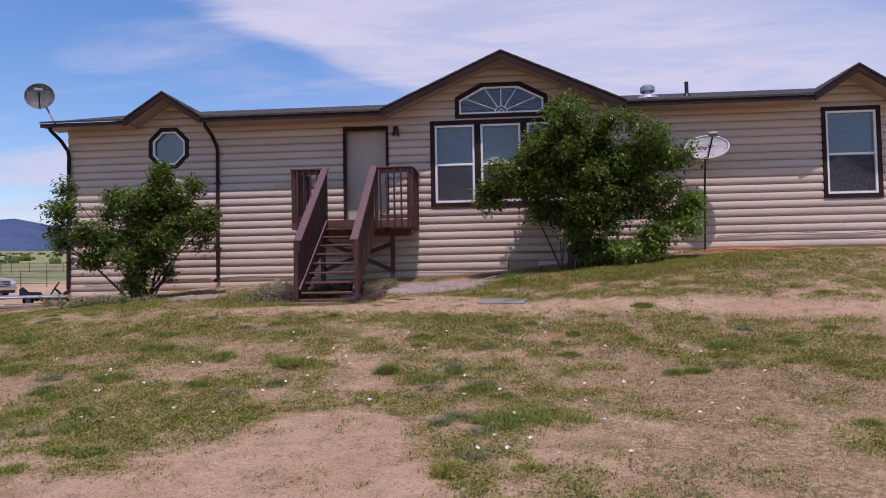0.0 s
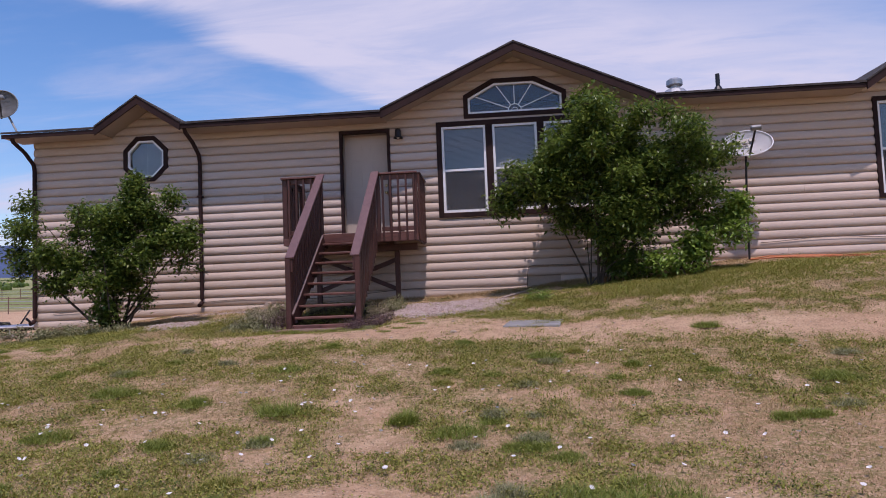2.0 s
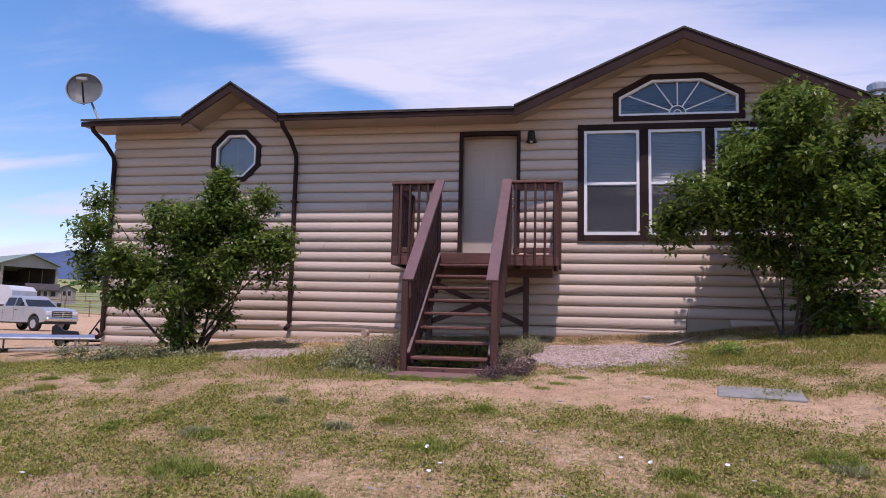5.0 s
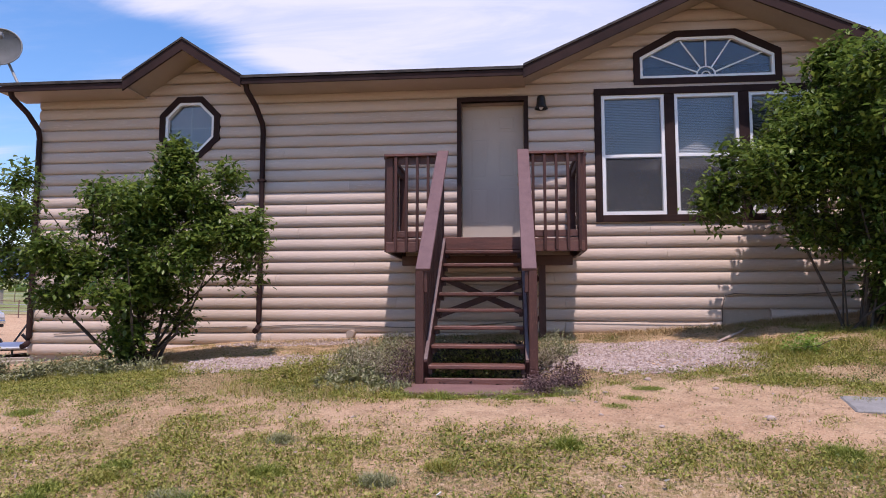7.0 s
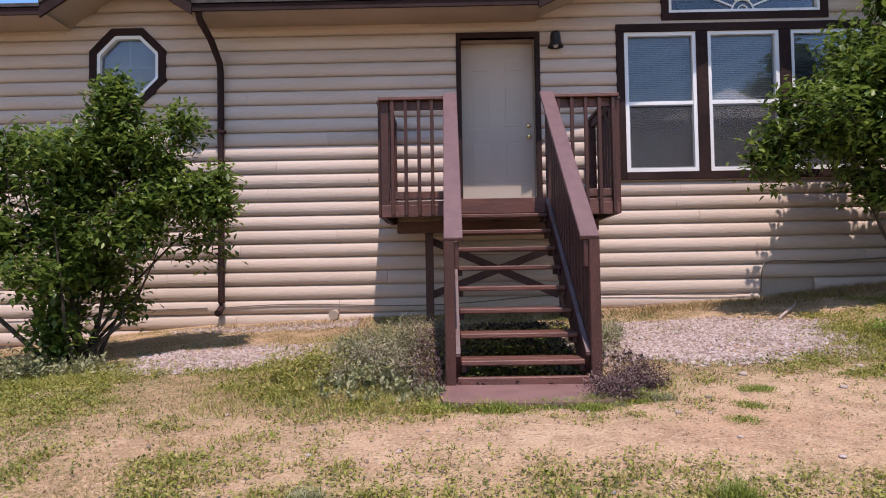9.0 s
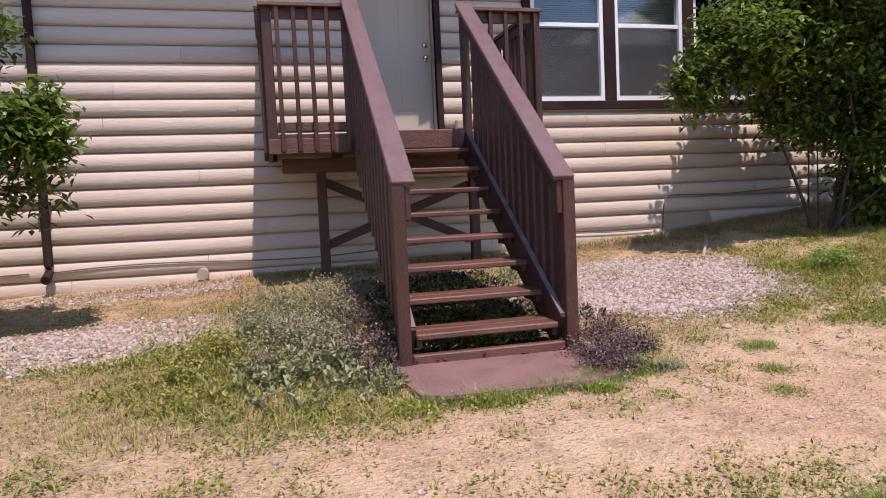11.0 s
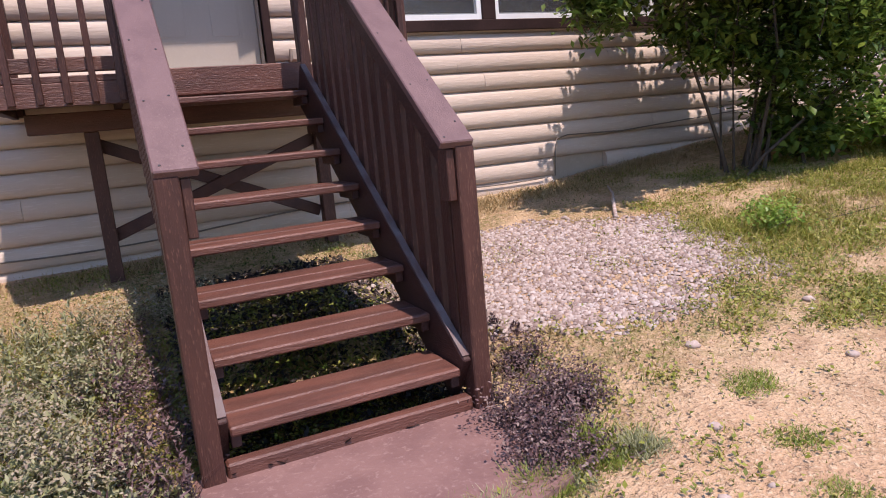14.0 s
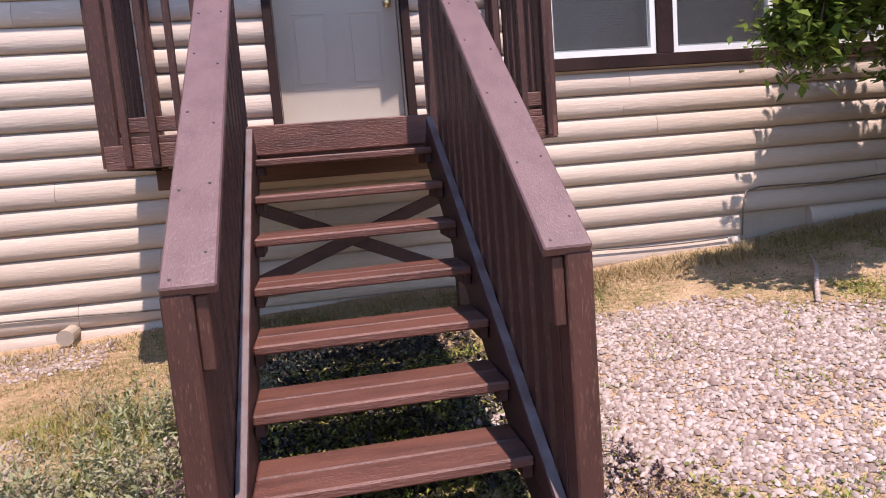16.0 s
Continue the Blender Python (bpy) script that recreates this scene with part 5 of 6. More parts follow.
def stalks(name, area, n, height, leaves, size, wide, material, seed, label):
    """Upright stems with narrow leaves all the way up."""
    g = np.random.default_rng(seed)
    cx, cy, rx, ry = area
    a, q = g.uniform(0, 2 * np.pi, n), np.sqrt(g.uniform(0, 1, n))
    sx, sy = cx + rx * q * np.cos(a), cy + ry * q * np.sin(a)
    gap = field(sx, sy, 3.5, seed) + 0.25 * g.normal(0, 1, n) > 0.46
    sx, sy, q = sx[gap], sy[gap], q[gap]
    sz = many_z(sx, sy)
    h = (height[0] + (height[1] - height[0]) * field(sx, sy, 2.6, seed + 1)) * g.uniform(0.6, 1.15, len(sx)) * (1.1 - 0.5 * q ** 3)
    la, ln = g.uniform(0, 2 * np.pi, len(sx)), g.uniform(0.0, 0.45, len(sx))
    idx = np.repeat(np.arange(len(sx)), leaves)
    t = g.uniform(0.12, 1.0, len(idx))
    p = np.stack([sx[idx] + np.cos(la[idx]) * ln[idx] * h[idx] * t ** 1.4, sy[idx] + np.sin(la[idx]) * ln[idx] * h[idx] * t ** 1.4, sz[idx] + h[idx] * t], 1)
    v, f = leaf_cloud(g, p, size, -0.55, wide)
    sv, sf = blades(g, sx, sy, sz, 2, h * 0.85, 0.005, 0.008)
    return stuff(name, np.concatenate([v, sv]), np.concatenate([f, sf + len(v)]), material, label, "weeds")


stalks("tall_weeds", (-1.22, -2.55, 0.42, 0.95), 330, (0.08, 0.34), 15, 0.040, 0.15, SAGE, 61, "upright grey-green weeds growing thickly beside the stairs")
stalks("tall_weeds", (-1.30, -2.30, 0.55, 1.20), 380, (0.08, 0.24), 14, 0.032, 0.13, WEED, 67, "pale seeding weeds beside the stairs")
stalks("tall_weeds", (-1.15, -3.45, 0.48, 0.50), 300, (0.04, 0.18), 13, 0.048, 0.24, SAGE, 62, "silvery broad-leaved weeds beside the stair foot")
stalks("tall_weeds", (-1.80, -3.15, 0.55, 0.65), 420, (0.06, 0.16), 11, 0.034, 0.18, GRASS, 63, "low yellow-green weeds at the lawn edge")
stalks("tall_weeds", (-4.9, -2.35, 1.35, 0.32), 420, (0.05, 0.20), 12, 0.044, 0.20, SAGE, 68, "grey-green weeds at the foot of the shrub")
stalks("dry_weeds", (-0.83, -2.75, 0.15, 1.05), 220, (0.10, 0.26), 12, 0.034, 0.14, DRYW, 64, "dead purple-brown weeds along the stair side")
stalks("dry_weeds", (0.76, -2.75, 0.15, 0.55), 190, (0.03, 0.10), 14, 0.024, 0.18, DRYW, 65, "dry grey-purple weeds beside the stair newel")
stalks("tall_weeds", (0.78, -1.75, 0.22, 0.50), 260, (0.10, 0.24), 13, 0.036, 0.15, SAGE, 66, "grey-green weeds beside the stairs at the gravel edge")
weed_clump("tall_weed", (-1.20, -2.75), [(0, 0, 0.14, 0.42, 0.5, 0.18), (-0.4, 0.3, 0.12, 0.35, 0.4, 0.15), (0.25, 0.3, 0.16, 0.2, 0.35, 0.2), (-0.1, -0.4, 0.1, 0.4, 0.3, 0.12)], 26000, 0.020, WEED, 42, "fine grey-green weeds gone to seed against the stairs")
weed_clump("tall_weed", (-1.75, -2.95), [(0, 0, 0.10, 0.35, 0.4, 0.14), (-0.2, 0.4, 0.09, 0.25, 0.3, 0.12)], 9000, 0.026, GRASS, 52, "feathery yellow-green weeds in the lawn edge")
weed_clump("tall_weed", (-1.0, -1.55), [(0, 0, 0.10, 0.5, 0.45, 0.14), (0.5, 0.1, 0.09, 0.35, 0.4, 0.12)], 14000, 0.020, WEED, 43, "straggly grey weeds under the porch edge")
weed_clump("dry_weed", (-0.86, -2.55), [(0, 0, 0.14, 0.14, 0.5, 0.16), (0.02, -0.6, 0.10, 0.12, 0.3, 0.12)], 5000, 0.020, DRYW, 53, "dead purple-brown weeds along the stair stringer")
weed_clump("dry_weed", (0.68, -3.05), [(0, 0, 0.02, 0.13, 0.34, 0.04), (0.02, -0.3, 0.02, 0.16, 0.2, 0.03)], 22000, 0.018, DRYW, 44, "dead purple-brown weed clump beside the stair foot")
weed_clump("dry_weed", (0.54, -3.62), [(0, 0, 0.015, 0.15, 0.24, 0.03), (-0.08, -0.24, 0.01, 0.13, 0.10, 0.02), (0.08, 0.15, 0.015, 0.15, 0.2, 0.03)], 28000, 0.018, DRYW, 51, "pile of dead dark purple leaves over the slab edge")
weed_clump("dry_weed", (0.66, -2.3), [(0, 0, 0.08, 0.20, 0.45, 0.10)], 9000, 0.018, WEED, 45, "grey dry weeds along the stair side")
weed_clump("under_weed", (-0.1, -2.75), [(0, 0, 0.10, 0.42, 0.4, 0.12), (0.1, 0.6, 0.12, 0.4, 0.5, 0.14), (-0.1, 1.2, 0.10, 0.5, 0.4, 0.14), (0, -0.15, 0.05, 0.45, 0.2, 0.06)], 6000, 0.026, LEAF, 46, "dark leafy weeds growing in the shade under the stairs")
weed_clump("sage_weed", (-4.9, -2.35), [(0, 0, 0.16, 0.6, 0.3, 0.16), (0.9, -0.05, 0.15, 0.5, 0.25, 0.14), (-0.8, 0.1, 0.12, 0.5, 0.25, 0.12)], 8000, 0.046, SAGE, 47, "grey-green weeds at the foot of the shrub")
weed_clump("green_weed", (3.2, -2.5), [(0, 0, 0.05, 0.5, 0.35, 0.07), (1.0, 0.1, 0.06, 0.6, 0.35, 0.08), (2.1, -0.1, 0.07, 0.7, 0.35, 0.09)], 9000, 0.040, LEAF_BRIGHT, 49, "lush low green weeds in the shade of the shrub")
weed_clump("grey_weed", (-3.3, -7.3), [(0, 0, 0.06, 0.45, 0.4, 0.07)], 3000, 0.034, SAGE, 50, "low silver-grey weed mat on the slope")


# near-black leaf layer: the shade under the stairs put into colour
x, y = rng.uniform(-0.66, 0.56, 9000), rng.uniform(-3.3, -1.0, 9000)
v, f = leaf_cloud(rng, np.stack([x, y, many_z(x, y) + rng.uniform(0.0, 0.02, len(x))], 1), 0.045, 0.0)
stuff("shade_leaves", v, f, leaf_material("shade_leaf", [(0.018, 0.013, 0.011), (0.03, 0.02, 0.017), (0.05, 0.035, 0.03)], 0.8, 0.05), "near-black leaves laid under the stairs as painted shade", "leaves")


def gravel():
    """Rounded stones, each its own lump, lying on the soil."""
    base = [(0.0, 0.0, 0.5), (0.0, 0.0, -0.5)]
    ringv = [(math.cos(t), math.sin(t), 0.0) for t in (2 * math.pi * i / 6 for i in range(6))]
    top = [(0.62 * math.cos(t), 0.62 * math.sin(t), 0.42) for t in (2 * math.pi * (i + 0.3) / 6 for i in range(6))]
    shape = np.array([base[0]] + top + ringv)
    faces = [(0, 1 + i, 1 + (i + 1) % 6) for i in range(6)]
    for i in range(6):
        j = (i + 1) % 6
        faces += [(1 + i, 7 + i, 7 + j), (1 + i, 7 + j, 1 + j)]
    faces = np.array(faces)
    n = 62000
    x = np.concatenate([rng.uniform(0.3, 3.4, n), rng.uniform(-4.2, -1.7, n // 2)])
    y = np.concatenate([rng.uniform(-3.2, -0.2, n), rng.uniform(-2.7, -0.2, n // 2)])
    k = rng.uniform(0, 1, len(x)) < gravel_mask(x, y) * (0.25 + 0.65 * field(x, y, 1.5, 17))
    xs, ys = x[k], y[k]
    extra_x, extra_y = scatter(2600)
    e = rng.uniform(0, 1, len(extra_x)) < 0.5
    xs, ys = np.concatenate([xs, extra_x[e]]), np.concatenate([ys, extra_y[e]])
    n = len(xs)
    size = np.where(np.arange(n) < k.sum(), 0.006 + 0.014 * rng.uniform(0, 1, n) ** 1.6, rng.uniform(0.004, 0.016, n))
    v = np.empty((n, 13, 3))
    a = rng.uniform(0, 2 * np.pi, n)
    sx, sy = size * rng.uniform(0.8, 1.4, n), size * rng.uniform(0.6, 1.0, n)
    wob = 1 + rng.normal(0, 0.13, (n, 13))
    lx, ly = shape[None, :, 0] * sx[:, None] * wob, shape[None, :, 1] * sy[:, None] * wob
    v[:, :, 0] = xs[:, None] + lx * np.cos(a)[:, None] - ly * np.sin(a)[:, None]
    v[:, :, 1] = ys[:, None] + lx * np.sin(a)[:, None] + ly * np.cos(a)[:, None]
    v[:, :, 2] = many_z(xs, ys)[:, None] + shape[None, :, 2] * size[:, None] * 1.5 * wob + rng.uniform(0, 0.006, n)[:, None]
    f = (np.arange(n)[:, None, None] * 13 + faces[None]).reshape(-1, 3)
    return v.reshape(-1, 3), f


GRAVEL = bpy.data.materials.new("gravel_stones")
GRAVEL.use_nodes = True
_nt = GRAVEL.node_tree
_geo, _ramp = _nt.nodes.new("ShaderNodeNewGeometry"), _nt.nodes.new("ShaderNodeValToRGB")
for pos, col in ((0.2, (0.24, 0.17, 0.14)), (0.4, (0.31, 0.23, 0.195)), (0.6, (0.35, 0.275, 0.24)), (0.85, (0.44, 0.37, 0.335))):
    _ramp.color_ramp.elements.new(pos).color = (*col, 1)
_ramp.color_ramp.elements[-1].color = (0.37, 0.265, 0.21, 1)
_ramp.color_ramp.elements[0].color = (0.19, 0.125, 0.105, 1)
_nt.links.new(_geo.outputs["Random Per Island"], _ramp.inputs[0])
_nt.links.new(_ramp.outputs[0], _nt.nodes["Principled BSDF"].inputs["Base Color"])
_nt.nodes["Principled BSDF"].inputs["Roughness"].default_value = 0.8
v, f = gravel()
_g = stuff("gravel", v, f, GRAVEL, "pinkish white river gravel strewn beside the stairs", "gravel")
_g.data.shade_smooth()

_co = np.empty(len(ground.data.vertices) * 3, dtype=np.float32)
ground.data.vertices.foreach_get("co", _co)
_co = _co.reshape(-1, 3).astype(float)
_near = (np.abs(_co[:, 0]) < 60) & (np.abs(_co[:, 1]) < 60)
_th = np.zeros(len(_co), dtype=np.float32)
_th[_near] = np.clip(cover(_co[_near, 0], _co[_near, 1]) * 1.25, 0, 1)
ground.data.attributes.new("thatch", "FLOAT", "POINT").data.foreach_set("value", _th)

# wild flowers, white cups on thin stems
fl = empty("wildflower", "small white wildflower open in the grass", "flower", "white wildflowers")
bm = bmesh.new()
_c = bm.verts.new((0, 0, 0.055))
_r = [bm.verts.new((0.018 * (1 if i % 2 else 0.86) * math.cos(t), 0.018 * (1 if i % 2 else 0.86) * math.sin(t), 0.066)) for i, t in ((i, 2 * math.pi * i / 10) for i in range(10))]
for i in range(10):
    bm.faces.new((_c, _r[i], _r[(i + 1) % 10]))
part("petal_cup", bm, PETAL, fl)
part("stem", tube([(0, 0, -0.01), (0.004, 0.002, 0.03), (0, 0, 0.056)], 0.0016, 5), GRASS, fl)
_spots = []
while len(_spots) < 150:
    fx, fy = random.gauss(2.6, 2.2), random.uniform(-10.4, -6.2)
    if len(_spots) % 3 == 0:
        fx, fy = random.gauss(0.3, 1.6), random.gauss(-7.6, 0.7)
    if float(sand_mask(np.array([fx]), np.array([fy]))[0]) < 0.4 and -3.5 < fx < 7.5:
        _spots.append((fx, fy))
for k, (fx, fy) in enumerate(_spots):
    m = pose(fx, fy, ground_z(fx, fy), random.uniform(-25, 25) - 15, random.uniform(-20, 20), random.uniform(0, 360))
    if k == 0:
        fl.matrix_basis = m
    else:
        copy_thing(fl, m)

# loose stones and the flat utility cover
for k, (sx, sy, r) in enumerate([(1.44, -3.46, 0.05), (0.99, -4.0, 0.035), (1.9, -3.9, 0.04), (0.7, -4.3, 0.03), (1.96, -4.9, 0.06), (0.85, -4.8, 0.025), (-0.9, -4.9, 0.03), (2.3, -3.4, 0.045), (-1.09, -2.9, 0.04), (1.2, -5.1, 0.03)]):
    bm = bmesh.new()
    r *= 0.68
    bmesh.ops.create_icosphere(bm, subdivisions=2, radius=r)
    for vv in bm.verts:
        vv.co *= 1 + 0.25 * noise.noise(vv.co * 45 + Vector((k * 3.1, 0, 0)))
        vv.co.z *= 0.55
    ob = tagged(part("stone", bm, STONE, None, "", True), "small pale stone lying on dry soil", "stone", "loose stones")
    ob.location = (sx, sy, ground_z(sx, sy) + r * 0.2)
bm = bmesh.new()
add_box(bm, (-0.36, -0.24, -0.05), (0.36, 0.24, 0.028), 0.012)
ob = tagged(part("utility_cover", bm, CONC), "flat grey concrete utility cover sunk in the lawn", "cover")
ob.matrix_basis = pose(2.98, -4.6, ground_z(2.98, -4.6) - 0.012, 5, 0, -12)

stick = tube([(2.62, -1.55, ground_z(2.62, -1.55) + 0.02), (2.85, -1.25, ground_z(2.85, -1.25) + 0.03), (3.05, -1.0, ground_z(3.05, -1.0) + 0.035), (3.18, -0.78, ground_z(3.18, -0.78) + 0.045)], [0.016, 0.017, 0.012, 0.006], 7)
tagged(part("dead_branch", stick, STONE, None, "", True), "bare bleached dead branch lying by the shrub", "branch")
# hose and cables
bm = bmesh.new()
pts = []
for k in range(150):
    t = k / 149 * 2 * math.pi * 5
    r = 0.34 + 0.11 * math.sin(t * 0.37) + 0.05 * math.sin(t * 1.3)
    hx, hy = 8.05 + 1.9 * r * math.cos(t) + 0.15 * math.sin(t * 0.21), -0.95 + 0.6 * r * math.sin(t)
    pts.append((hx, hy, ground_z(hx, hy) + 0.02 + 0.02 * (k / 150)))
tagged(part("garden_hose", tube(pts, 0.011, 6), HOSE, None, "", True), "coiled orange garden hose on the grass by the wall", "hose")


def cable(points, label, r=0.007):
    return tagged(part("cable", tube(points, r, 6), CABLE, None, "", True), label, "cable", "cables along the wall")


cable([(x, -0.055, 0.40 + 0.035 * math.sin(x * 1.7) + 0.02 * (x + 3.4)) for x in np.arange(-3.4, 3.12, 0.2)], "thin dark cable sagging along the wall base")
cable([(3.13, -0.055, 0.50), (3.14, -0.06, 0.72), (3.17, -0.06, 0.86), (3.3, -0.058, 0.885), (4.0, -0.058, 0.87), (5.2, -0.058, 0.93), (6.4, -0.058, 1.0)], "thin brown cable stapled along a lower log")
cable([(x, -0.06, 1.16 + 0.03 * math.sin(x * 2.3)) for x in np.arange(7.6, 12.8, 0.25)], "thin reddish cable along the wall base")
cable([(-6.6, -0.055, 0.30), (-5.5, -0.055, 0.36), (-4.5, -0.055, 0.40), (-3.6, -0.055, 0.42)], "thin dark cable along the lowest log")

# ---- yard and distance ----


def far_at(bearing, d):
    """A place by degrees left of straight ahead and metres from the middle of the slope."""
    a = radians(bearing)
    x, y = 1.69 - d * math.sin(a), -12.0 + d * math.cos(a)
    return x, y, ground_z(x, y)


SILVER = mat("silver_paint", (0.46, 0.47, 0.49), 0.3, metal=0.5, scale=2, fine_scale=40, spread=0.03, bump=0.0)
TRAILER = mat("trailer_white", (0.55, 0.56, 0.57), 0.4, scale=1, fine_scale=20, spread=0.06, bump=0.0)
CHROME = mat("chrome", (0.62, 0.63, 0.65), 0.18, metal=1.0, scale=2, fine_scale=40, spread=0.02, bump=0.0)
TYRE = mat("tyre", (0.018, 0.018, 0.018), 0.8, scale=5, fine_scale=50, bump=0.1)
DARKGLASS = mat("dark_glass", (0.02, 0.022, 0.025), 0.1, scale=1, fine_scale=10, bump=0.0)
SHEDW = mat("shed_wood", (0.36, 0.30, 0.24), 0.8, scale=1, fine_scale=20, spread=0.12, bump=0.2)
BARNW = mat("barn_metal", (0.34, 0.29, 0.25), 0.6, scale=0.4, fine_scale=10, spread=0.08, bump=0.1)
BARNR = mat("barn_roof", (0.20, 0.25, 0.21), 0.6, scale=0.4, fine_scale=10, spread=0.1, bump=0.1)
# the barn's inside shade is put into this near-black brown
BARNIN = mat("barn_painted_shade", (0.045, 0.030, 0.026), 0.9, scale=0.6, fine_scale=8, spread=0.2, bump=0.1)
DECKBLUE = mat("deck_blue_grey", (0.16, 0.19, 0.30), 0.5, scale=1, fine_scale=15, spread=0.12, bump=0.1)
RUST = mat("pipe_rust", (0.20, 0.12, 0.09), 0.8, scale=2, fine_scale=30, spread=0.2, bump=0.1)


def wheel(parent, m, r=0.40):
    t = part("wheel", lathe([(r * 0.6, -0.13), (r * 0.94, -0.12), (r, -0.06), (r, 0.06), (r * 0.94, 0.12), (r * 0.6, 0.13)], 20, m), TYRE, parent, "", True)
    part("rim", lathe([(0.02, -0.135), (r * 0.56, -0.135), (r * 0.6, -0.10), (r * 0.6, 0.10), (r * 0.56, 0.135), (0.02, 0.135)], 14, m), SILVER, t, "bright alloy rim")


truck = empty("pickup_truck", "silver crew-cab pickup truck parked on the dirt yard", "truck")


def arch(cx, r, n=9):
    return [(cx - r * math.cos(math.pi * k / (n - 1)), 0.50 + r * math.sin(math.pi * k / (n - 1))) for k in range(n)]


lower = [(-2.92, 0.62), (-2.95, 1.02), (-2.90, 1.34), (-0.80, 1.36), (1.22, 1.36), (1.75, 1.34), (2.50, 1.27), (2.80, 1.16), (2.90, 0.95), (2.90, 0.60), (2.42, 0.50)] + arch(1.90, 0.50)[::-1] + [(1.36, 0.50), (-1.20, 0.50)] + arch(-1.75, 0.50)[::-1] + [(-2.30, 0.55)]
part("body", prism(lower, -0.97, 0.97), SILVER, truck)
part("underbody", box((-2.6, -0.70, 0.42), (2.6, 0.70, 0.98)), BLACK, truck, "dark underside")
part("bed", box((-2.82, -0.80, 1.345), (-0.92, 0.80, 1.372)), BLACK, truck, "dark open load bed")
cab = bmesh.new()
ring_lo = [(-0.88, -0.94, 1.345), (1.20, -0.94, 1.345), (1.20, 0.94, 1.345), (-0.88, 0.94, 1.345)]
ring_hi = [(-0.70, -0.76, 1.93), (0.48, -0.76, 1.93), (0.48, 0.76, 1.93), (-0.70, 0.76, 1.93)]
ring_top = [(-0.58, -0.66, 1.975), (0.34, -0.66, 1.975), (0.34, 0.66, 1.975), (-0.58, 0.66, 1.975)]
rings = [[cab.verts.new(p) for p in ring] for ring in (ring_lo, ring_hi, ring_top)]
for r0, r1 in zip(rings, rings[1:]):
    for k in range(4):
        cab.faces.new((r0[k], r0[(k + 1) % 4], r1[(k + 1) % 4], r1[k]))
cab.faces.new(rings[2])
bmesh.ops.recalc_face_normals(cab, faces=cab.faces)
part("cab", cab, SILVER, truck)


def cab_side(x, z, s):
    return (x, s * (0.95 - 0.18 * (z - 1.345) / 0.585), z)


for s in (-1, 1):
    for quad in (((-0.70, 1.40), (0.10, 1.40), (0.10, 1.86), (-0.60, 1.86)), ((0.17, 1.40), (1.02, 1.40), (0.46, 1.86), (0.17, 1.86))):
        part("side_window", slab_between(*[cab_side(x, z, s) for x, z in quad], 0.008), DARKGLASS, truck)
    for wx in (-1.75, 1.90):
        wheel(truck, pose(wx, s * 0.86, 0.42, 90, 0, 0), 0.43)
    part("mirror", box((0.96, s * 1.10 - 0.11, 1.38), (1.08, s * 1.10 + 0.11, 1.62), 0.03), BLACK, truck)
    part("door_handle", box((0.22, s * 0.982 - 0.012, 1.16), (0.42, s * 0.982 + 0.012, 1.20), 0.006), BLACK, truck)
    part("door_seam", box((0.13, s * 0.9725 - 0.003, 0.60), (0.145, s * 0.9725 + 0.003, 1.34)), BLACK, truck)
    part("door_seam", box((-0.84, s * 0.9725 - 0.003, 0.60), (-0.825, s * 0.9725 + 0.003, 1.34)), BLACK, truck)
part("windscreen", slab_between((0.505, -0.68, 1.90), (0.505, 0.68, 1.90), (1.165, 0.84, 1.40), (1.165, -0.84, 1.40), 0.02), DARKGLASS, truck)
part("grille", box((2.86, -0.60, 0.80), (2.935, 0.60, 1.14), 0.02), BLACK, truck, "black grille")
for z in (0.85, 0.95, 1.05):
    part("grille_bar", box((2.936, -0.58, z), (2.955, 0.58, z + 0.035)), CHROME, truck)
part("grille_bar", box((2.936, -0.03, 0.82), (2.957, 0.03, 1.12)), CHROME, truck)
for s in (-0.79, 0.79):
    part("headlight", box((2.76, s - 0.15, 0.92), (2.92, s + 0.15, 1.12), 0.02), DISHW, truck)
part("bumper", box((2.86, -0.96, 0.58), (3.04, 0.96, 0.78), 0.04), CHROME, truck, "bright front bumper")
part("valance", box((2.84, -0.90, 0.42), (2.98, 0.90, 0.575), 0.03), BLACK, truck, "black lower valance")
tx, ty, tz = far_at(40.9, 47)
truck.matrix_basis = pose(tx, ty, tz, 0, 0, -15)

gt = empty("horse_trailer", "white gooseneck horse trailer parked behind the truck", "trailer")
part("body", prism([(-4.2, 0.50), (-4.2, 2.62), (1.7, 2.62), (2.35, 2.55), (2.60, 2.30), (2.60, 1.50), (0.55, 1.46), (0.05, 0.50)], -1.05, 1.05), TRAILER, gt)
part("roof_pod", box((-3.9, -0.9, 2.622), (-0.3, 0.9, 2.95), 0.10), TRAILER, gt, "raised white roof section")
for s in (-1.056, 1.052):
    part("window", prism(rect(0.20, 0.95, 1.75, 2.20), s, s + 0.004), DARKGLASS, gt)
    part("skirt", prism([(-0.95, 0.52), (-0.55, 1.42), (0.50, 1.42), (0.02, 0.52)], s, s + 0.003), BLACK, gt, "dark nose panel")
    wheel(gt, pose(-3.1, 0.9 if s > 0 else -0.9, 0.38, 90, 0, 0), 0.38)
    wheel(gt, pose(-2.2, 0.9 if s > 0 else -0.9, 0.38, 90, 0, 0), 0.38)
part("hitch", tube([(1.9, 0, 1.5), (1.9, 0, 0.9)], 0.06, 8), BLACK, gt, "black gooseneck hitch post")
gx, gy = tx - 1.5 * math.cos(radians(15)) - 1.9 * math.cos(radians(5)), ty + 1.5 * math.sin(radians(15)) - 1.9 * math.sin(radians(5))
gt.matrix_basis = pose(gx, gy, ground_z(gx, gy), 0, 0, 5)

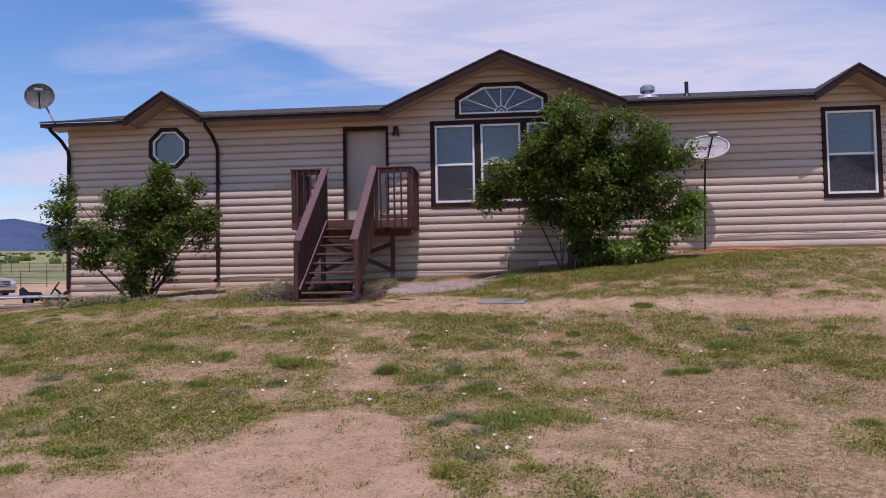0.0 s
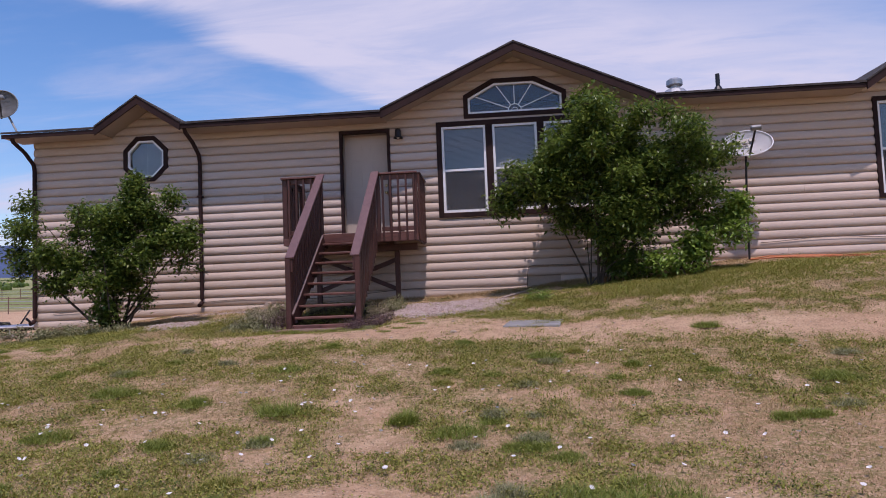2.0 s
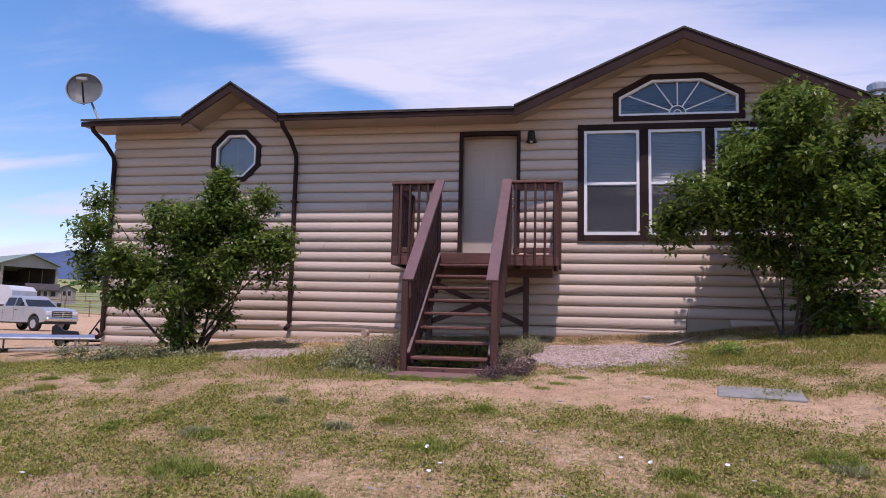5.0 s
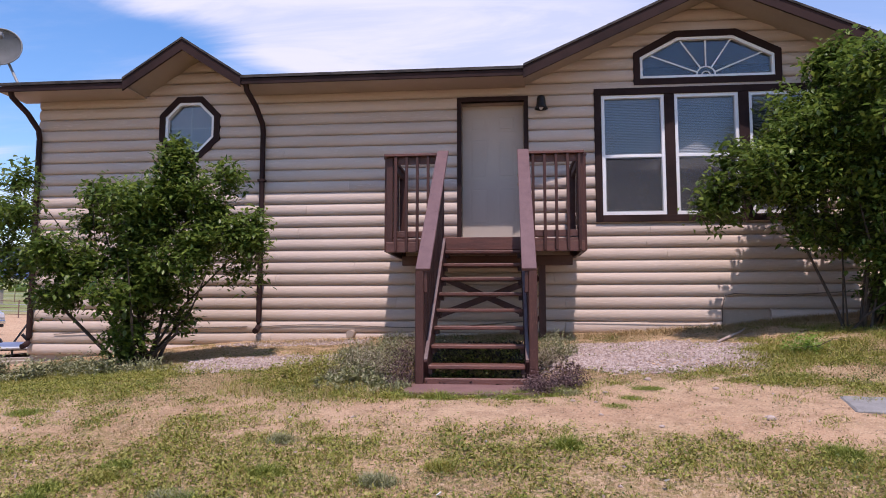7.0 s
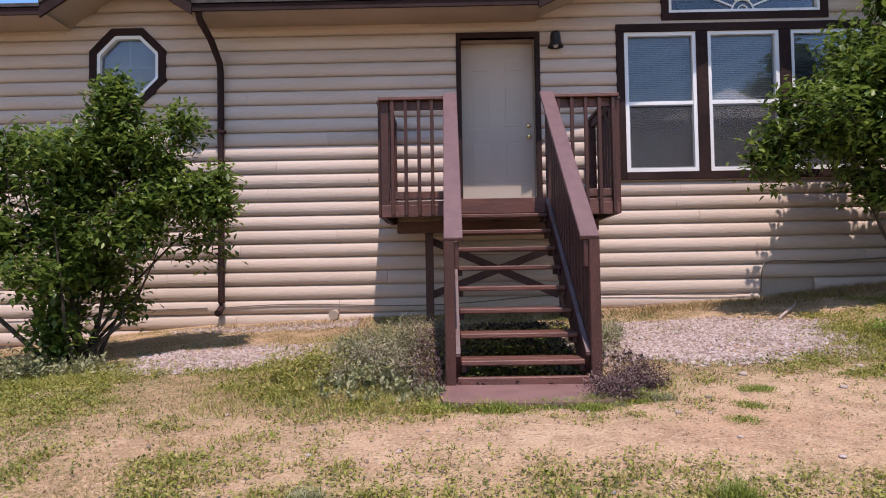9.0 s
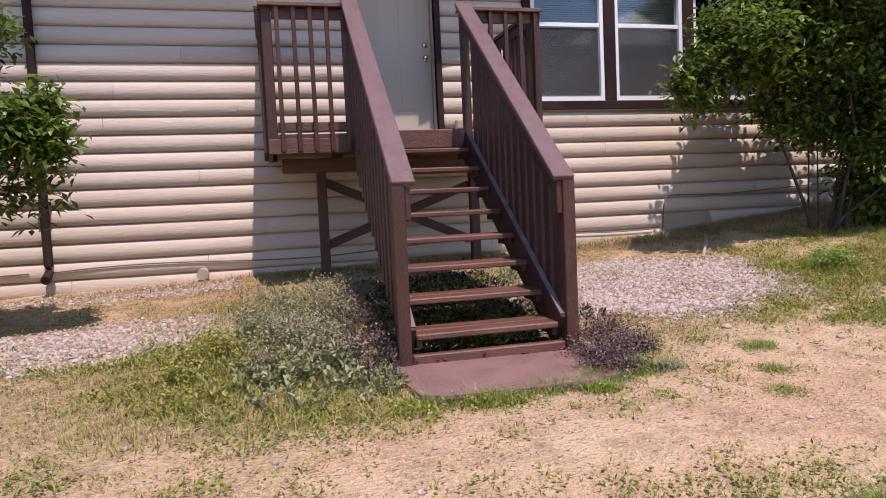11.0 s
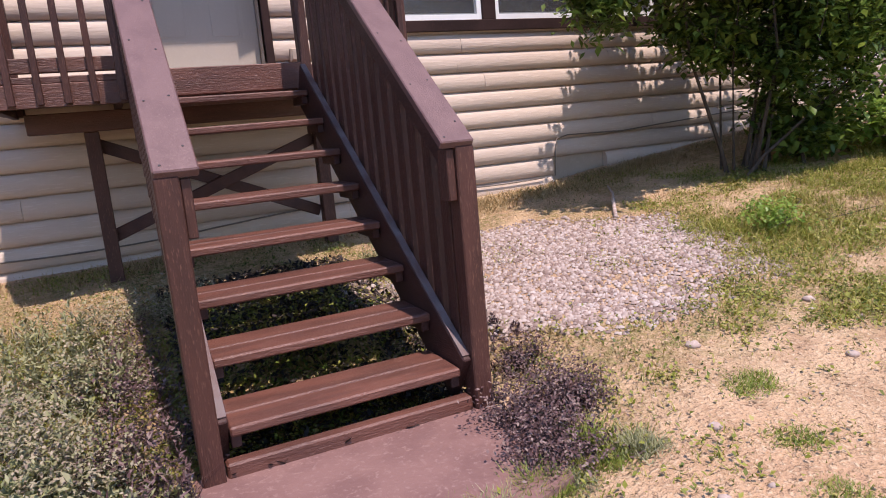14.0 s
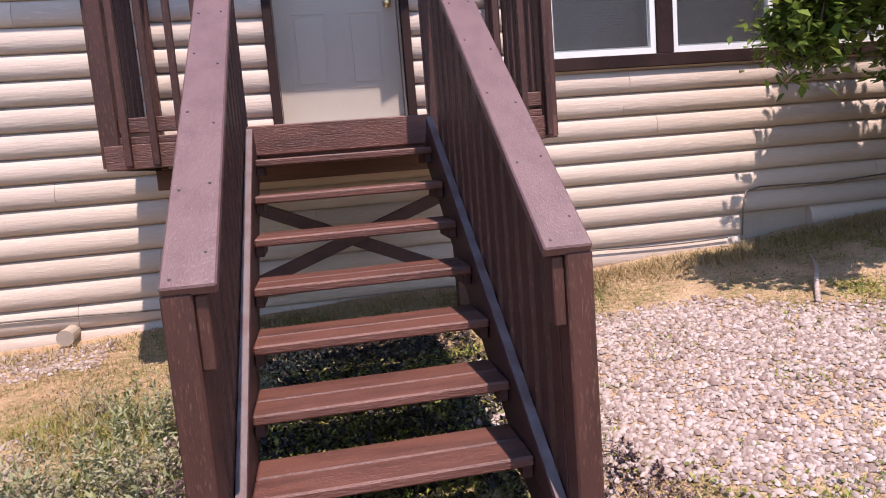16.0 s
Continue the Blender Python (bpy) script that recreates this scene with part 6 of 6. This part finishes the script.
st = empty("stock_trailer", "slatted aluminium stock trailer parked on the yard", "trailer")
for k in range(7):
    part("slat", box((-2.6, -1.05, 0.5 + k * 0.22), (2.6, 1.05, 0.66 + k * 0.22), 0.02), GALV, st)
part("roof", box((-2.65, -1.08, 2.08), (2.65, 1.08, 2.18), 0.03), GALV, st)
part("inner_frame", box((-2.5, -0.98, 0.45), (2.5, 0.98, 2.08)), BLACK, st)
for s in (-0.95, 0.95):
    wheel(st, pose(-0.8, s, 0.38, 90, 0, 0), 0.38)
    wheel(st, pose(0.3, s, 0.38, 90, 0, 0), 0.38)
gx, gy, gz = far_at(49.9, 32)
st.matrix_basis = pose(gx, gy, gz, 0, 0, 47)

barn = empty("pole_barn", "open-fronted pole barn with tan gable and green metal roof", "barn")
W, LN, HE, HA = 3.35, 11.8, 5.1, 6.4
for s in (-1, 1):
    part("roof_panel", slab_between(*(((s * (W + 0.4), -0.5, HE - 0.12), (0, -0.5, HA), (0, LN + 0.5, HA), (s * (W + 0.4), LN + 0.5, HE - 0.12))), 0.12), BARNR, barn)
for y0 in (0.0, LN):
    part("gable_wall", prism([(-W, HE - 0.55), (W, HE - 0.55), (W, HE - 0.15), (0, HA - 0.13), (-W, HE - 0.15)], y0, y0 + 0.12), BARNW, barn)
part("side_band", box((-W, 0.121, HE - 0.55), (-W + 0.1, LN, HE - 0.16)), BARNW, barn)
part("side_wall", box((W - 0.1, 0.121, 0), (W, LN, HE - 0.16)), BARNIN, barn)
# added low wall that keeps the sun out of the open side
part("left_wall", box((-W, 0.121, 0), (-W + 0.08, LN * 0.6, 2.6)), BARNIN, barn)
part("barn_floor", box((-W + 0.1, 0.2, -0.1), (W - 0.12, LN - 0.2, 0.04)), BARNIN, barn)
part("back_wall", box((-W + 0.1, LN - 0.15, 0), (W - 0.1, LN, HE - 0.55)), BARNIN, barn)
for s in (-1, 1):
    for k in range(4):
        part("post", box((s * W - 0.12, k * LN / 3 - 0.12, -0.3), (s * W + 0.12, k * LN / 3 + 0.12, HE - 0.55)), SHEDW, barn)
# added dark blocks that fill the barn so its inside stays dark
for k in range(3):
    part("stacked_panel", box((-W + 0.5, LN - 2.0 - k * 2.4, 0), (W - 0.5, LN - 0.6 - k * 2.4, 2.1 + 0.3 * k), 0.05), BARNIN, barn)
gx, gy, gz = far_at(41.1, 105.5)
barn.matrix_basis = pose(gx, gy, gz, 0, 0, 64)


def shed(bearing, d, w, l, h, turn, label, long_front=False):
    """A small hut, w wide in front and l deep, its gable or its long eave to the front."""
    thing = empty("shed", label, "shed", "sheds in the yard")
    part("wall", box((-w / 2, 0, 0), (w / 2, l, h)), SHEDW, thing)
    if long_front:
        for y0, y1 in ((-0.25, l / 2), (l + 0.25, l / 2)):
            part("roof", slab_between((-w / 2 - 0.2, y0, h - 0.05), (w / 2 + 0.2, y0, h - 0.05), (w / 2 + 0.2, y1, h + 0.75), (-w / 2 - 0.2, y1, h + 0.75), 0.08), SHINGLE, thing)
        doors, wins = ((-0.62, -0.04), (0.04, 0.62)), ((-w / 2 + 0.25, -0.95), (0.95, w / 2 - 0.25))
    else:
        part("gable", prism([(-w / 2, h), (w / 2, h), (0, h + w * 0.24)], 0, l), SHEDW, thing)
        for s in (-1, 1):
            part("roof", slab_between((s * (w / 2 + 0.2), -0.2, h - 0.06), (0, -0.2, h + w * 0.24 + 0.04), (0, l + 0.2, h + w * 0.24 + 0.04), (s * (w / 2 + 0.2), l + 0.2, h - 0.06), 0.08), SHINGLE, thing)
        doors, wins = ((-0.55, -0.03), (0.03, 0.55)), ()
    for x0, x1 in doors:
        dr = part("door", box((x0, -0.04, 0.1), (x1, -0.004, 1.95)), BARNW, thing)
        part("door_pane", box((x0 + 0.10, -0.05, 1.15), (x1 - 0.10, -0.042, 1.75)), DARKGLASS, dr)
        part("trim", box((x0 - 0.05, -0.06, 0.1), (x0, -0.003, 1.98)), RUST, thing)
    for x0, x1 in wins:
        wn = part("window", box((x0, -0.03, 1.15), (x1, -0.003, 1.75)), DARKGLASS, thing)
        part("shutter", box((x0 - 0.14, -0.04, 1.10), (x0 - 0.01, -0.004, 1.80)), RUST, wn)
    gx, gy, gz = far_at(bearing, d)
    thing.matrix_basis = pose(gx, gy, gz - 0.05, 0, 0, turn)
    return thing


shed(40.25, 97, 3.3, 2.6, 1.95, 41, "weathered tan wooden shed with double doors and dark roof", True)
shed(38.7, 103, 2.1, 2.4, 2.0, 46, "small weathered tan wooden shed with a gabled front")


def pipe_fence(a, b, n, label):
    """A run of five-rail pipe panels between posts."""
    thing = empty("corral_fence", label, "fence", "corral fences", at=(a[0], a[1], ground_z(*a)))
    z0 = ground_z(*a)
    for k in range(n + 1):
        x, y = a[0] + (b[0] - a[0]) * k / n, a[1] + (b[1] - a[1]) * k / n
        z = ground_z(x, y)
        part("post", tube([(x - a[0], y - a[1], z - z0 - 0.1), (x - a[0], y - a[1], z - z0 + 1.55)], 0.05, 6), RUST, thing)
        if k < n:
            x2, y2 = a[0] + (b[0] - a[0]) * (k + 1) / n, a[1] + (b[1] - a[1]) * (k + 1) / n
            zz = ground_z(x2, y2)
            for r in range(5):
                part("rail", tube([(x - a[0], y - a[1], z - z0 + 0.3 + r * 0.28), (x2 - a[0], y2 - a[1], zz - z0 + 0.3 + r * 0.28)], 0.03, 5), GALV if r % 2 else RUST, thing)
    return thing


pipe_fence(far_at(44.5, 80)[:2], far_at(30.0, 66)[:2], 9, "rusty pipe-rail corral fence on the yard")
pipe_fence(far_at(38.6, 112)[:2], far_at(30.0, 120)[:2], 8, "farther pipe-rail corral fence on the yard")

bed = empty("flatbed_trailer", "long low blue-grey flat trailer deck on thin steel legs", "trailer")
part("deck", box((-4.2, -1.0, 0.27), (3.0, 1.0, 0.31), 0.01), DECKBLUE, bed)
for s in (-1.02, 1.02):
    part("side_rail", tube([(-4.2, s, 0.29), (3.0, s, 0.29)], 0.028, 8), GALV, bed)
for x in (-4.22, 3.02):
    part("end_rail", tube([(x, -1.0, 0.29), (x, 1.0, 0.29)], 0.028, 8), GALV, bed)
for x in (-4.0, -2.2, -0.6, 1.0, 2.6):
    for s in (-0.98, 0.98):
        part("leg", tube([(x, s, -0.10), (x, s, 0.28)], 0.02, 6), GALV, bed)
gx, gy, gz = far_at(40.6, 17.2)
bed.matrix_basis = pose(gx, gy, gz - 0.02, 0, 0, 31)

# the old riding mower behind the house corner: seat, steering wheel and hood show
mower = empty("riding_mower", "old black riding mower standing low by the house corner", "mower")
part("chassis", box((-0.55, -0.30, 0.12), (0.75, 0.30, 0.24), 0.03), BLACK, mower)
seat = prism([(-0.62, 0.25), (-0.62, 0.44), (-0.55, 0.50), (-0.40, 0.36), (-0.12, 0.34), (-0.08, 0.26)], -0.24, 0.24)
part("seat", seat, TYRE, mower, "black moulded seat")
part("steering_column", tube([(0.42, 0, 0.2), (0.22, 0, 0.42)], 0.03, 8), BLACK, mower)
ringw = [(0.20 + 0.10 * math.cos(t), 0.20 * math.sin(t), 0.44 + 0.17 * math.cos(t)) for t in (math.tau * k / 20 for k in range(21))]
part("steering_wheel", tube(ringw, 0.018, 8), TYRE, mower)
part("steering_spoke", tube([(0.20, -0.19, 0.44), (0.20, 0.19, 0.44)], 0.012, 6), TYRE, mower)
for x in (-0.42, 0.62):
    for s in (-0.38, 0.38):
        wheel(mower, pose(x, s * 0.8, 0.12, 90, 0, 0), 0.13)
gx, gy, gz = far_at(37.2, 18.2)
mower.matrix_basis = pose(gx, gy, gz - 0.02, 0, 0, 36)
for k, (br, bd, bl, ang) in enumerate([(38.2, 15.3, 1.6, 40), (37.4, 15.0, 1.1, 62), (37.0, 15.7, 2.0, 36), (39.0, 15.6, 1.4, 44)]):
    ob = tagged(part("plank", box((-bl / 2, -0.07, 0), (bl / 2, 0.07, 0.045), 0.005), SHEDW), "weathered grey plank lying on the ground", "plank", "planks on the ground")
    bx, by, bz = far_at(br, bd)
    ob.matrix_basis = pose(bx, by, bz + 0.01 + 0.004 * k, 0, 0, ang)

# far ridge
bm = bmesh.new()
rows = []
for k in range(0, 181):
    b = radians(-95 + k)
    deg = -95 + k       # degrees left of straight ahead is negative here
    lift = 98 * math.exp(-((deg + 38.5) / 4.2) ** 2) + 62 * math.exp(-((deg + 30) / 8.0) ** 2) + 90 * math.exp(-((deg - 5) / 25) ** 2) + 46
    lift += 16 * noise.noise((k * 0.33, 0, 0)) + 8 * noise.noise((k * 1.1, 4, 0))
    row = []
    for j, (r, share_) in enumerate(((3000, -0.3), (3250, 0.25), (3450, 0.6), (3650, 1.0), (4000, 0.2))):
        r2 = r + 70 * noise.noise((k * 0.5, j * 3.0, 2))
        row.append(bm.verts.new((r2 * math.sin(b), r2 * math.cos(b), 128 + (lift + 12 * noise.noise((k * 0.9, j * 1.7, 5))) * share_)))
    rows.append(row)
for r0, r1 in zip(rows, rows[1:]):
    for i in range(4):
        bm.faces.new((r0[i], r0[i + 1], r1[i + 1], r1[i]))
bmesh.ops.recalc_face_normals(bm, faces=bm.faces)
# distance haze is painted in as a blue base colour
RIDGE = mat("far_ridge_haze", (0.075, 0.105, 0.185), 1.0, second=(0.06, 0.09, 0.16), scale=0.004, fine_scale=0.02, spread=0.1, bump=0.0, coords="World", specular=0.0)
tagged(part("backdrop_mountains", bm, RIDGE, None, "", True), "mountain ridge beyond the plain, blue haze painted into its colour", "mountains", kind="structure")
# scattered scrub on the plain
bm = bmesh.new()
for k in range(260):
    sx, sy, sz = far_at(random.uniform(18, 62), random.uniform(120, 900))
    r = random.uniform(0.6, 1.8)
    for q in range(5):
        bmesh.ops.create_icosphere(bm, subdivisions=1, radius=r * random.uniform(0.5, 0.8), matrix=pose(sx + random.uniform(-r, r), sy + random.uniform(-r, r), sz + r * random.uniform(0.1, 0.5)))
tagged(part("scrub", bm, LEAF), "dark scrub scattered on the far plain", "scrub", kind="stuff")

# ---- siding: one log board at a time ----
COURSE, PHASE = 0.1718, 0.338
LOG_ROWS = [(0.0, 0.028), (0.0, -0.006), (0.04, -0.023), (0.14, -0.037), (0.34, -0.045), (0.55, -0.043), (0.74, -0.034), (0.90, -0.020), (1.0, 0.002), (1.0, 0.028)]
_rng = random.Random(5)
_k = -2
while True:
    c0 = PHASE + COURSE * _k
    c1 = c0 + COURSE
    _k += 1
    if c0 > EAVE + 1.15:
        break
    zs = breaks(c0, c1)
    if c0 not in zs:
        zs = [c0] + zs
    for za, zb in zip(zs, zs[1:]):
        if zb - za < 0.004:
            continue
        ta, tb = (za - c0) / COURSE, (zb - c0) / COURSE
        ts, ys = [t for t, _ in LOG_ROWS[1:-1]], [y for _, y in LOG_ROWS[1:-1]]
        inner = [(t, y) for t, y in LOG_ROWS[1:-1] if ta < t < tb]
        rows = [(ta, 0.028), (ta, float(np.interp(ta, ts, ys)))] + inner + [(tb, float(np.interp(tb, ts, ys))), (tb, 0.028)]
        rows = [((t - ta) / (tb - ta), y) for t, y in rows]
        for q in wall_pieces(za, zb):
            cuts = [q[0]]
            x = q[0] + _rng.uniform(1.2, 4.0)
            while x < q[2] - 0.8 and q[0] == q[1] and q[2] == q[3]:
                cuts.append(x)
                x += _rng.uniform(2.4, 4.8)
            cuts.append(q[2])
            if za < 0.60 and q[0] < 3.13 < q[2]:
                cuts = sorted([c for c in cuts if abs(c - 3.13) > 0.5] + [3.13])
            for a, b in zip(cuts, cuts[1:]):
                quad = (a, q[1] if a == q[0] else a, b - (0 if b == q[2] else 0.003), q[3] if b == q[2] else b - 0.003)
                if za > 3.95 or not (za < 0.60 and 3.15 < (a + b) / 2 < 5.0):
                    bm = board(quad, za, zb, rows)
                    ob = part("log_board", bm, LOG, wall_front)
                    ob.data.shade_smooth()
                    ob.data.set_sharp_from_angle(angle=radians(40))
